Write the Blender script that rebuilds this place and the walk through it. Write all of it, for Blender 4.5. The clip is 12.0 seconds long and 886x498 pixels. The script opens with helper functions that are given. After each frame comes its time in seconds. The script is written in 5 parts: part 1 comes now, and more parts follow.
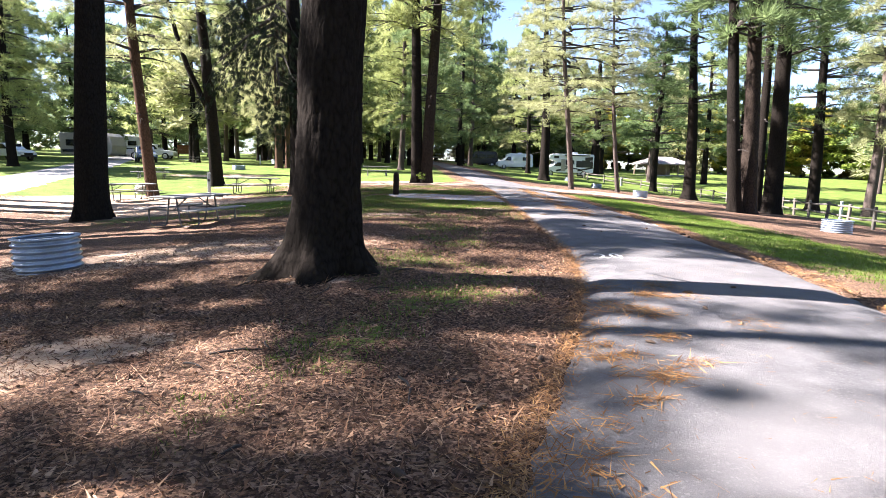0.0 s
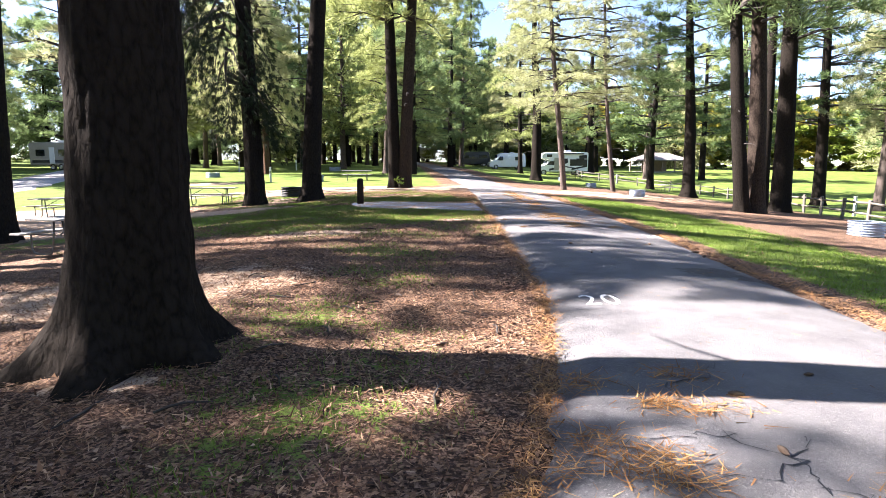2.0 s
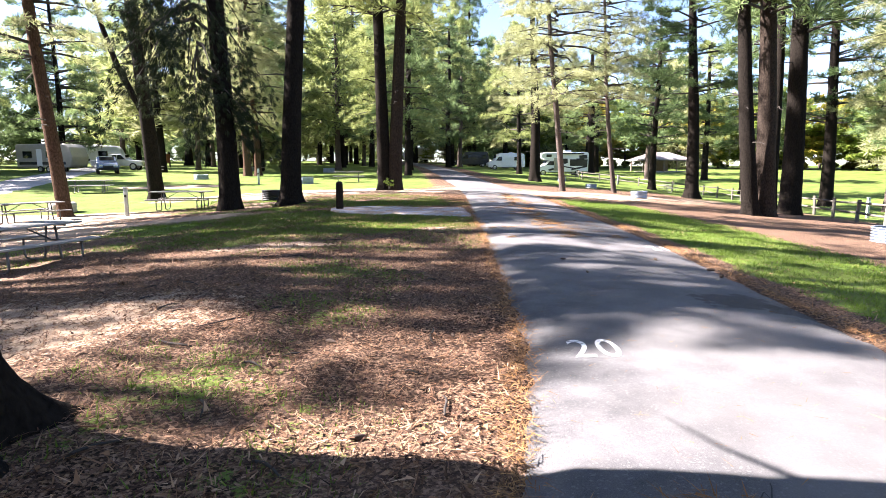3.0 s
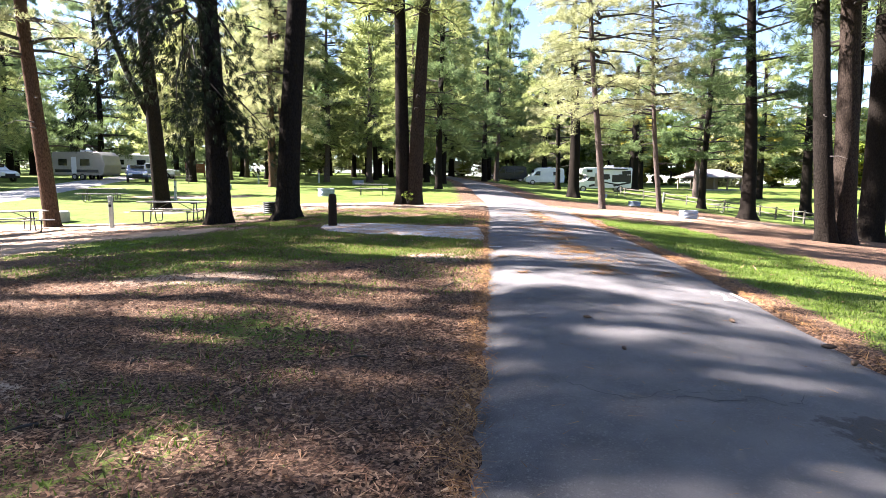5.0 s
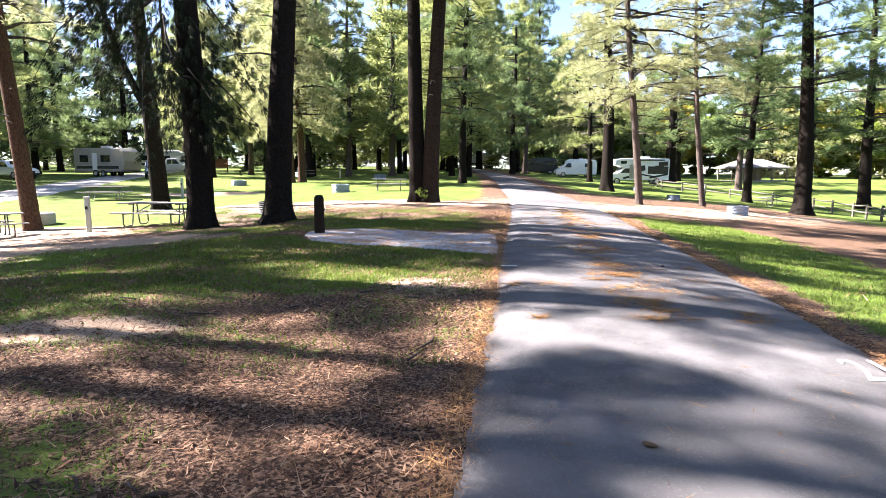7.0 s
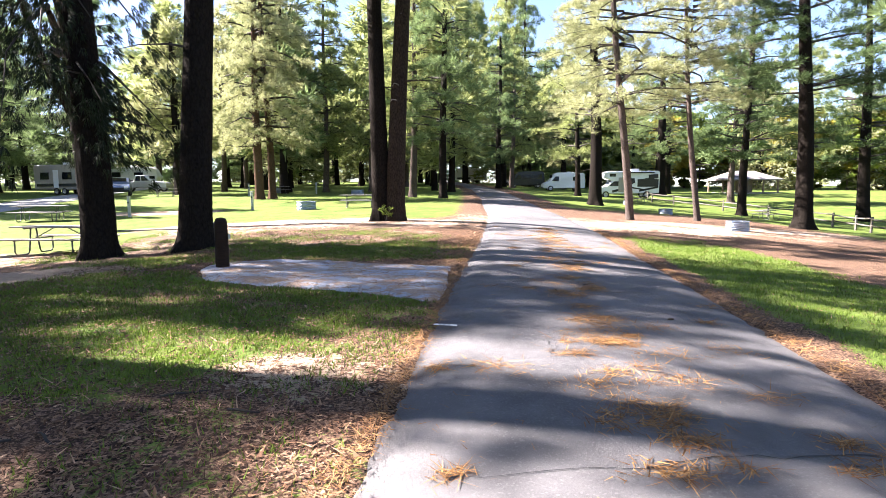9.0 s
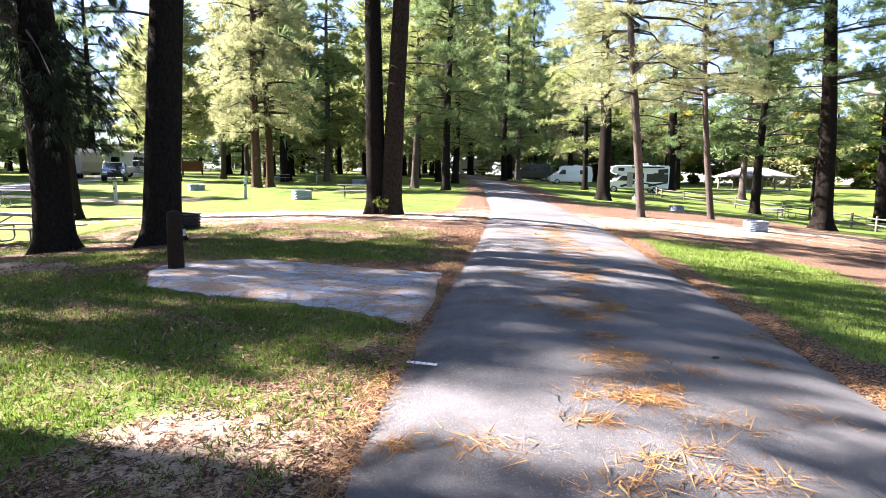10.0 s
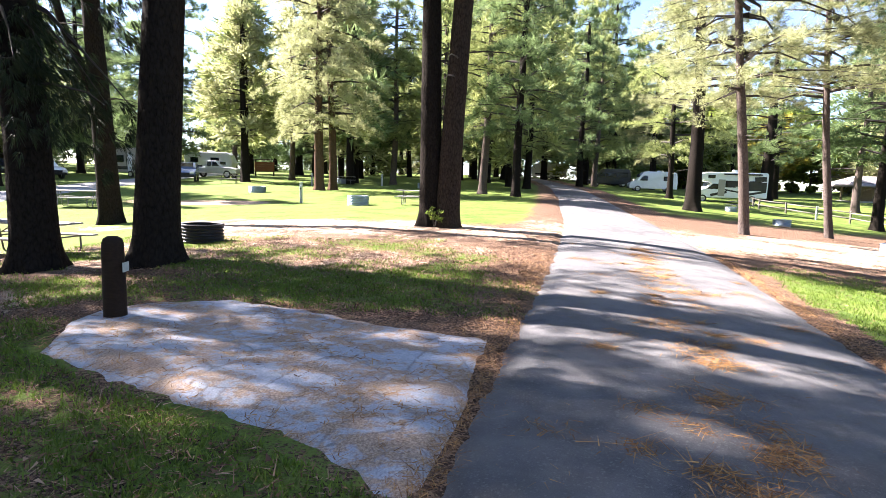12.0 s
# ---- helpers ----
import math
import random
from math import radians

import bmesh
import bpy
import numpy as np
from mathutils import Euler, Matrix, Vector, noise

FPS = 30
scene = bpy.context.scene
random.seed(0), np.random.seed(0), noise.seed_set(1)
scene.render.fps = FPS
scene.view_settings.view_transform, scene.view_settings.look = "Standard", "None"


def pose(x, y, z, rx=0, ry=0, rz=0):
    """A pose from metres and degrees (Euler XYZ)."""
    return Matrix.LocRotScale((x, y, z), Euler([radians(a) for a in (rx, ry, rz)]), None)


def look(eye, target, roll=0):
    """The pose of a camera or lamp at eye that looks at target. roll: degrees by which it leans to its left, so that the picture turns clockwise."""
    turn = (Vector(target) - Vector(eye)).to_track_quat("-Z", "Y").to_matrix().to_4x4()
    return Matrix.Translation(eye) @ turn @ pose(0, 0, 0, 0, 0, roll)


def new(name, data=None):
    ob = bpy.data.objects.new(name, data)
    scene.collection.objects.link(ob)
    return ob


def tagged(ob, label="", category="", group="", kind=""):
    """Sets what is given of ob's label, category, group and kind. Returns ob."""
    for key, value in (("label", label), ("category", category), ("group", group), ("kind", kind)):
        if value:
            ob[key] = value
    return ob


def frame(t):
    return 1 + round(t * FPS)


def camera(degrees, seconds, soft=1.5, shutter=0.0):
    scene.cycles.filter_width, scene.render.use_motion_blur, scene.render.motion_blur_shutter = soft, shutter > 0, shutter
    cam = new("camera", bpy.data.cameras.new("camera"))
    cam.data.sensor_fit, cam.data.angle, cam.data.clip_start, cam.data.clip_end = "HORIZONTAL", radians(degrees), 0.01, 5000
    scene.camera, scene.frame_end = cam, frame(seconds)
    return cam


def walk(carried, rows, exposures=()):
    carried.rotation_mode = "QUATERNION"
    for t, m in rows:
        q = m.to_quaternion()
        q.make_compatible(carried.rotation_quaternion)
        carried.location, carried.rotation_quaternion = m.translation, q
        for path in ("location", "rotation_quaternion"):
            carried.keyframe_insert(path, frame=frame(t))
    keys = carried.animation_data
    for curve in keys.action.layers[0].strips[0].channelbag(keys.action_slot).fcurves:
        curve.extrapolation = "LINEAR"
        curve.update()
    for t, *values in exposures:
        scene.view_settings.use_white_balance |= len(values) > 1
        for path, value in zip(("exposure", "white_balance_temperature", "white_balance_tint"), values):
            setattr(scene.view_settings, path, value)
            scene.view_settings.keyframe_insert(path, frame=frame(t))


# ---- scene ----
cam = camera(77.0, 12.0, soft=0.75)
PATH = [
    (0, (-0.682, 0.705, 1.348), (-0.491, 2.674, 1.051), 1.5),
    (0.5, (-0.401, 1.352, 1.37), (-0.248, 3.326, 1.086), 0.8),
    (1, (-0.046, 2.047, 1.372), (0.138, 4.018, 1.094), 0.0),
    (1.5, (0.165, 2.642, 1.39), (0.347, 4.614, 1.11), 0.0),
    (2, (0.423, 3.277, 1.437), (0.622, 5.245, 1.144), 0.1),
    (2.5, (0.744, 3.953, 1.416), (0.94, 5.92, 1.112), 0.7),
    (3, (1.034, 4.7, 1.48), (1.229, 6.669, 1.188), -0.1),
    (5, (2.078, 7.468, 1.417), (2.134, 9.452, 1.174), 0.8),
    (5.5, (2.217, 8.069, 1.443), (2.203, 10.051, 1.182), 0.5),
    (6, (2.325, 8.685, 1.465), (2.247, 10.666, 1.204), 0.5),
    (6.5, (2.462, 9.347, 1.538), (2.406, 11.327, 1.263), 0.6),
    (8.5, (3.277, 12.092, 1.515), (3.226, 14.079, 1.286), -0.5),
    (9, (3.469, 12.843, 1.537), (3.449, 14.831, 1.318), -0.2),
    (9.5, (3.577, 13.563, 1.535), (3.543, 15.549, 1.299), 0.1),
    (10, (3.661, 14.262, 1.568), (3.626, 16.246, 1.317), 0.9),
    (10.5, (3.723, 14.949, 1.616), (3.664, 16.932, 1.37), 1.2),
    (11, (3.757, 15.661, 1.67), (3.645, 17.642, 1.421), 1.6),
    (11.5, (3.818, 16.434, 1.683), (3.601, 18.407, 1.437), 1.9),
    (12, (3.825, 17.15, 1.734), (3.538, 19.114, 1.487), 1.8),
]
walk(cam, [(t, look(eye, target, roll)) for t, eye, target, roll in PATH], exposures=[(0, 3.15, 6350, 20), (1.5, 3.3, 6450, 20), (6, 3.35, 6500, 20), (9, 3.3, 6500, 21), (12, 3.4, 6500, 20)])

# ---- world and sun ----
SUN_TOWARDS = Vector((-0.93, 0.205, 0.80)).normalized()
world = bpy.data.worlds.new("world")
scene.world = world
world.use_nodes = True
wn = world.node_tree.nodes
sky = wn.new("ShaderNodeTexSky")
sky.sky_type = "NISHITA"
sky.sun_disc = False
sky.sun_elevation = math.asin(SUN_TOWARDS.z)
sky.sun_rotation = math.atan2(SUN_TOWARDS.x, SUN_TOWARDS.y)
sky.air_density, sky.dust_density, sky.ozone_density = 0.7, 0.3, 1.5
wn["Background"].inputs["Strength"].default_value = 0.05
world.node_tree.links.new(sky.outputs[0], wn["Background"].inputs["Color"])
sun = new("sun", bpy.data.lights.new("sun", "SUN"))
sun.data.energy, sun.data.angle, sun.data.color = 5.0, radians(0.55), (1.0, 0.95, 0.87)
sun.matrix_world = look(SUN_TOWARDS * 60, (0, 0, 0))

rng = np.random.default_rng(7)


# ---- materials ----
class Mat:
    """A node material with short helpers."""

    def __init__(self, name, rough=0.8, metal=0.0, spec=0.3):
        self.m = bpy.data.materials.new(name)
        self.m.use_nodes = True
        self.t = self.m.node_tree
        self.b = self.t.nodes["Principled BSDF"]
        self.b.inputs["Roughness"].default_value = rough
        self.b.inputs["Metallic"].default_value = metal
        self.b.inputs["Specular IOR Level"].default_value = spec
        self.co = self.t.nodes.new("ShaderNodeTexCoord").outputs["Object"]

    def noise(self, scale, detail=4.0, rough=0.6, vec=None, dist=0.0):
        n = self.t.nodes.new("ShaderNodeTexNoise")
        n.inputs["Scale"].default_value, n.inputs["Detail"].default_value = scale, detail
        n.inputs["Roughness"].default_value, n.inputs["Distortion"].default_value = rough, dist
        self.t.links.new(vec or self.co, n.inputs["Vector"])
        return n.outputs["Fac"]

    def voronoi(self, scale, feature="F1", out="Distance", vec=None):
        n = self.t.nodes.new("ShaderNodeTexVoronoi")
        n.feature = feature
        n.inputs["Scale"].default_value = scale
        self.t.links.new(vec or self.co, n.inputs["Vector"])
        return n.outputs[out]

    def stretch(self, x, y, z, rot=0.0):
        n = self.t.nodes.new("ShaderNodeMapping")
        n.inputs["Scale"].default_value = (x, y, z)
        n.inputs["Rotation"].default_value = (0, 0, rot)
        self.t.links.new(self.co, n.inputs["Vector"])
        return n.outputs[0]

    def ramp(self, fac, *stops):
        n = self.t.nodes.new("ShaderNodeValToRGB")
        e = n.color_ramp.elements
        while len(e) < len(stops):
            e.new(0.5)
        for k, (p, c) in zip(e, stops):
            k.position, k.color = p, (*c, 1) if len(c) == 3 else c
        self.t.links.new(fac, n.inputs["Fac"])
        return n.outputs["Color"]

    def mix(self, fac, a, b, mode="MIX"):
        n = self.t.nodes.new("ShaderNodeMix")
        n.data_type, n.blend_type = "RGBA", mode
        for sock, v in ((n.inputs[0], fac), (n.inputs[6], a), (n.inputs[7], b)):
            if isinstance(v, (int, float)):
                sock.default_value = v
            elif isinstance(v, tuple):
                sock.default_value = (*v, 1)
            else:
                self.t.links.new(v, sock)
        return n.outputs[2]

    def math(self, op, a, b=0.0, clamp=False):
        n = self.t.nodes.new("ShaderNodeMath")
        n.operation, n.use_clamp = op, clamp
        for sock, v in zip(n.inputs, (a, b)):
            if isinstance(v, (int, float)):
                sock.default_value = v
            else:
                self.t.links.new(v, sock)
        return n.outputs[0]

    def attr(self, name, out="Fac"):
        n = self.t.nodes.new("ShaderNodeAttribute")
        n.attribute_name = name
        return n.outputs[out]

    def rand(self):
        return self.t.nodes.new("ShaderNodeObjectInfo").outputs["Random"]

    def island(self):
        return self.t.nodes.new("ShaderNodeNewGeometry").outputs["Random Per Island"]

    def color(self, c):
        if isinstance(c, tuple):
            self.b.inputs["Base Color"].default_value = (*c, 1)
        else:
            self.t.links.new(c, self.b.inputs["Base Color"])
        return self

    def rough(self, r):
        self.t.links.new(r, self.b.inputs["Roughness"])
        return self

    def bump(self, h, strength=0.5, dist=0.02):
        n = self.t.nodes.new("ShaderNodeBump")
        n.inputs["Strength"].default_value, n.inputs["Distance"].default_value = strength, dist
        self.t.links.new(h, n.inputs["Height"])
        self.t.links.new(n.outputs[0], self.b.inputs["Normal"])
        return self


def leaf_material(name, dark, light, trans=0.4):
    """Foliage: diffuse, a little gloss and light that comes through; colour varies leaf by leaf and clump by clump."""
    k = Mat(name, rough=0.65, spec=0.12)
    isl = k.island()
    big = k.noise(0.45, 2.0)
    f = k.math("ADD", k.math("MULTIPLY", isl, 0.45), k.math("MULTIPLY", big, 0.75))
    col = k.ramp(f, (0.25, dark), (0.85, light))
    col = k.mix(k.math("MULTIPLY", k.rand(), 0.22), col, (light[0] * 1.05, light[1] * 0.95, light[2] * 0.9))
    k.color(col)
    tr = k.t.nodes.new("ShaderNodeBsdfTranslucent")
    k.t.links.new(col, tr.inputs["Color"])
    ms = k.t.nodes.new("ShaderNodeMixShader")
    ms.inputs[0].default_value = trans
    out = k.t.nodes["Material Output"]
    k.t.links.new(k.b.outputs[0], ms.inputs[1])
    k.t.links.new(tr.outputs[0], ms.inputs[2])
    k.t.links.new(ms.outputs[0], out.inputs["Surface"])
    return k.m


def plain(name, c, rough=0.6, metal=0.0, spec=0.4, vary=0.25, scale=6.0, bump=0.0):
    """Paint, metal or plastic with slight dirt at two scales."""
    k = Mat(name, rough, metal, spec)
    n1, n2 = k.noise(scale, 5), k.noise(scale * 9, 3)
    f = k.math("ADD", k.math("MULTIPLY", n1, 0.7), k.math("MULTIPLY", n2, 0.3))
    lo, hi = tuple(v * (1 - vary) for v in c), tuple(min(1, v * (1 + vary * 0.5)) for v in c)
    k.color(k.ramp(f, (0.3, lo), (0.7, hi)))
    if bump:
        k.bump(n2, bump, 0.01)
    return k.m


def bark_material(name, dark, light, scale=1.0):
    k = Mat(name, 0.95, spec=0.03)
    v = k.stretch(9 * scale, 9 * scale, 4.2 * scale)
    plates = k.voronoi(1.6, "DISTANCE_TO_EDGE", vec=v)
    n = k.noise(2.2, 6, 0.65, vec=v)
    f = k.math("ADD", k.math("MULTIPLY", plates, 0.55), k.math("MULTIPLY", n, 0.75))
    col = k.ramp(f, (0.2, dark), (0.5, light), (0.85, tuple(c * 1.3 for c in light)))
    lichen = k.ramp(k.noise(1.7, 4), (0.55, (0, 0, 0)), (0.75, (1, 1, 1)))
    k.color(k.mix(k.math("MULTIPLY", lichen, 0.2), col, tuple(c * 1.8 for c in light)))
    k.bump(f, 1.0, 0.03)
    return k.m


def wood_material(name, c, grain=14.0):
    k = Mat(name, 0.8, spec=0.1)
    n = k.noise(3.0, 5, 0.6, vec=k.stretch(1.5, grain, grain))
    col = k.ramp(n, (0.3, tuple(v * 0.65 for v in c)), (0.7, tuple(min(1, v * 1.2) for v in c)))
    k.color(k.mix(k.math("MULTIPLY", k.rand(), 0.3), col, tuple(v * 0.7 for v in c)))
    k.bump(n, 0.4, 0.005)
    return k.m


M_NEEDLE = leaf_material("pine_needles", (0.035, 0.060, 0.022), (0.37, 0.42, 0.16), 0.5)
M_NEEDLE_PALE = leaf_material("pale_pine_needles", (0.075, 0.09, 0.036), (0.42, 0.44, 0.23), 0.5)
M_NEEDLE_BLUE = leaf_material("dark_pine_needles", (0.018, 0.040, 0.020), (0.21, 0.29, 0.12), 0.45)
# M_NEEDLE_BLUE with shade put into the colour, for four pines on the right.
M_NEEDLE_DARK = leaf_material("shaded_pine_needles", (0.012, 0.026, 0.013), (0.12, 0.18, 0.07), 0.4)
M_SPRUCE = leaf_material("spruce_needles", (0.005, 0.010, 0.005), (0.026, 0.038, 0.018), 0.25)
M_LEAF = leaf_material("broad_leaves", (0.06, 0.11, 0.02), (0.24, 0.30, 0.06), 0.5)
M_LEAF_GOLD = leaf_material("yellowing_leaves", (0.16, 0.16, 0.03), (0.42, 0.36, 0.07), 0.5)
M_GRASS = leaf_material("grass_blades", (0.014, 0.034, 0.006), (0.15, 0.23, 0.036), 0.35)
# Darker than real bark: the shade on the trunks is put into the colour.
M_BARK = bark_material("shade_dark_pine_bark", (0.003, 0.0027, 0.0026), (0.015, 0.0125, 0.0105))
M_BARK_BROWN = bark_material("brown_pine_bark", (0.006, 0.0048, 0.0042), (0.034, 0.026, 0.021))
M_BARK_GREY = bark_material("grey_pine_bark", (0.016, 0.012, 0.011), (0.085, 0.068, 0.060))
M_BARK_RED = bark_material("reddish_pine_bark", (0.012, 0.008, 0.006), (0.080, 0.050, 0.035))
M_TWIG = plain("dead_twigs", (0.035, 0.029, 0.025), 0.9, vary=0.4)
M_POST = wood_material("brown_stained_post", (0.022, 0.014, 0.010))
M_TABLE = wood_material("weathered_table_boards", (0.25, 0.24, 0.23))
M_FENCE = wood_material("weathered_fence_wood", (0.12, 0.11, 0.095))
M_TUBE = plain("galvanised_tube", (0.13, 0.125, 0.12), 0.5, 0.6, vary=0.35)
M_GALV = plain("galvanised_corrugated_steel", (0.30, 0.35, 0.43), 0.4, 0.7, vary=0.35, scale=4)
M_SOOT = plain("sooty_steel", (0.018, 0.019, 0.022), 0.55, 0.4, vary=0.5, scale=5)
M_ASH = plain("ash", (0.11, 0.105, 0.10), 0.95, vary=0.6, scale=9, bump=0.6)
M_PED = plain("grey_pedestal_paint", (0.36, 0.39, 0.38), 0.55, vary=0.25)
M_CONC = plain("old_concrete", (0.42, 0.40, 0.36), 0.9, vary=0.3, bump=0.4)
M_WHITE = plain("white_coachwork", (0.70, 0.72, 0.75), 0.25, spec=0.5, vary=0.08, scale=2)
M_BLACKV = plain("dark_coachwork", (0.025, 0.027, 0.032), 0.22, spec=0.5, vary=0.3, scale=2)
M_BLUEV = plain("blue_grey_coachwork", (0.10, 0.13, 0.19), 0.22, 0.3, spec=0.5, vary=0.2, scale=2)
M_SILVER = plain("silver_coachwork", (0.52, 0.53, 0.54), 0.28, 0.5, spec=0.5, vary=0.1, scale=2)
M_TAN = plain("tan_coachwork", (0.30, 0.28, 0.25), 0.35, vary=0.15, scale=2)
M_GLASS = plain("vehicle_glass", (0.012, 0.015, 0.018), 0.06, spec=0.6, vary=0.2)
M_RUBBER = plain("tyre_rubber", (0.018, 0.018, 0.018), 0.85)
M_RIM = plain("wheel_rim", (0.42, 0.42, 0.43), 0.35, 0.8)
M_LAMP = plain("clear_lamp_cover", (0.75, 0.76, 0.74), 0.12)
M_REDLAMP = plain("red_lamp_cover", (0.4, 0.02, 0.02), 0.2)
M_SHINGLE = plain("pale_shingles", (0.21, 0.185, 0.18), 0.85, vary=0.3, scale=3, bump=0.4)
M_WALL = plain("brown_siding", (0.20, 0.15, 0.11), 0.8, vary=0.3)
M_SIGN = wood_material("brown_sign_board", (0.17, 0.07, 0.035))
M_PAINT = Mat("worn_white_road_paint", 0.8)
_w = M_PAINT.ramp(M_PAINT.noise(26, 5), (0.38, (0.19, 0.19, 0.20)), (0.50, (0.70, 0.70, 0.68)))
M_PAINT = M_PAINT.color(_w).m
M_CONE = plain("pine_cone_scales", (0.075, 0.05, 0.035), 0.9, vary=0.5, scale=30)
M_STRAW = Mat("fallen_needles", 0.8, spec=0.2)
M_STRAW = M_STRAW.color(M_STRAW.ramp(M_STRAW.island(), (0.0, (0.10, 0.05, 0.02)), (0.5, (0.21, 0.105, 0.042)), (1.0, (0.36, 0.21, 0.085)))).m
M_LITTER = Mat("brown_needle_litter", 0.85, spec=0.2)
M_LITTER = M_LITTER.color(M_LITTER.ramp(M_LITTER.island(), (0.0, (0.022, 0.012, 0.008)), (0.45, (0.092, 0.046, 0.026)), (0.8, (0.19, 0.104, 0.058)), (1.0, (0.36, 0.24, 0.155)))).m


def ground_material():
    """Needle litter, grass, and pale dry dirt with painted sun patches, shared out by two cover attributes and broken
    up by noise.
    """
    k = Mat("forest_floor", 0.95, spec=0.1)
    fine, mid, broad = k.noise(38, 5, 0.7), k.noise(7, 5, 0.65), k.noise(0.8, 4)
    chips = k.voronoi(55, out="Color")
    chipv = k.t.nodes.new("ShaderNodeSeparateColor")
    k.t.links.new(chips, chipv.inputs[0])
    straw = k.noise(30, 4, 0.7, vec=k.stretch(1, 5, 1, 0.6))
    lf = k.math("ADD", k.math("MULTIPLY", fine, 0.5), k.math("MULTIPLY", chipv.outputs[0], 0.25))
    lf = k.math("ADD", lf, k.math("MULTIPLY", straw, 0.35))
    litter = k.ramp(lf, (0.42, (0.008, 0.0045, 0.003)), (0.54, (0.070, 0.040, 0.027)), (0.66, (0.26, 0.165, 0.110)))
    litter = k.mix(k.ramp(broad, (0.4, (0, 0, 0)), (0.65, (0.3, 0.3, 0.3))), litter, (0.17, 0.11, 0.078))
    grass = k.ramp(k.math("ADD", k.math("MULTIPLY", fine, 0.6), k.math("MULTIPLY", mid, 0.4)),
                   (0.36, (0.012, 0.026, 0.006)), (0.55, (0.075, 0.125, 0.022)), (0.8, (0.15, 0.20, 0.045)))
    grass = k.mix(k.ramp(broad, (0.35, (0, 0, 0)), (0.75, (0.5, 0.5, 0.5))), grass, (0.20, 0.22, 0.06))
    dirt = k.ramp(k.math("ADD", k.math("MULTIPLY", fine, 0.5), k.math("MULTIPLY", mid, 0.5)),
                  (0.3, (0.20, 0.135, 0.09)), (0.55, (0.36, 0.27, 0.20)), (0.8, (0.52, 0.42, 0.33)))
    orange = k.ramp(k.math("ADD", k.math("MULTIPLY", straw, 0.6), k.math("MULTIPLY", fine, 0.4)),
                    (0.38, (0.08, 0.04, 0.018)), (0.58, (0.21, 0.11, 0.045)), (0.75, (0.36, 0.22, 0.095)))
    br = k.math("ADD", k.math("MULTIPLY", mid, 0.55), k.math("MULTIPLY", fine, 0.45))

    def cut(name):
        a = k.attr(name)
        return k.ramp(k.math("ADD", a, k.math("MULTIPLY", k.math("SUBTRACT", br, 0.5), 2.6)), (0.42, (0, 0, 0)), (0.58, (1, 1, 1)))
    col = k.mix(cut("dirt"), litter, dirt)
    col = k.mix(cut("grass"), col, grass)
    col = k.mix(cut("straw"), col, orange)
    k.color(col)
    k.bump(k.math("ADD", lf, mid), 0.9, 0.03)
    return k.m


def asphalt_material():
    k = Mat("worn_asphalt", 0.9, spec=0.25)
    grit, stones = k.noise(160, 3, 0.8), k.voronoi(90, out="Color")
    sv = k.t.nodes.new("ShaderNodeSeparateColor")
    k.t.links.new(stones, sv.inputs[0])
    broad, mid = k.noise(0.35, 4), k.noise(2.5, 5)
    f = k.math("ADD", k.math("MULTIPLY", grit, 0.5), k.math("MULTIPLY", mid, 0.5))
    col = k.ramp(f, (0.32, (0.032, 0.032, 0.036)), (0.68, (0.155, 0.151, 0.157)))
    col = k.mix(k.ramp(sv.outputs[0], (0.86, (0, 0, 0)), (0.97, (0.35, 0.35, 0.35))), col, (0.22, 0.215, 0.215))
    col = k.mix(k.ramp(broad, (0.42, (0, 0, 0)), (0.62, (0.6, 0.6, 0.6))), col, (0.155, 0.148, 0.148))
    col = k.mix(k.ramp(k.noise(0.9, 3, 0.5, dist=0.6), (0.62, (0, 0, 0)), (0.68, (0.5, 0.5, 0.5))), col, (0.07, 0.07, 0.073))
    for cx, cy, rx, ry in ((4.85, 10.35, 0.85, 0.62), (5.3, 10.0, 0.6, 0.5)):
        at = k.t.nodes.new("ShaderNodeMapping")
        at.vector_type = "TEXTURE"
        at.inputs["Location"].default_value, at.inputs["Scale"].default_value = (cx, cy, 0), (rx, ry, 3)
        k.t.links.new(k.co, at.inputs["Vector"])
        ball = k.t.nodes.new("ShaderNodeTexGradient")
        ball.gradient_type = "SPHERICAL"
        k.t.links.new(at.outputs[0], ball.inputs["Vector"])
        worn = k.ramp(k.math("ADD", ball.outputs["Fac"], k.math("MULTIPLY", k.math("SUBTRACT", k.noise(5, 5, 0.7), 0.5), 1.4)), (0.42, (0, 0, 0)), (0.52, (0.8, 0.8, 0.8)))
        col = k.mix(worn, col, k.ramp(grit, (0.35, (0.020, 0.017, 0.016)), (0.65, (0.085, 0.075, 0.070))))
    k.color(col)
    k.bump(k.math("ADD", grit, sv.outputs[0]), 0.9, 0.010)
    return k.m


def gravel_material():
    k = Mat("pale_gravel_road", 0.9, spec=0.2)
    f = k.math("ADD", k.math("MULTIPLY", k.noise(30, 5, 0.7), 0.6), k.math("MULTIPLY", k.noise(0.7, 4), 0.4))
    k.color(k.ramp(f, (0.3, (0.17, 0.165, 0.165)), (0.7, (0.34, 0.33, 0.32))))
    k.bump(f, 0.5, 0.02)
    return k.m


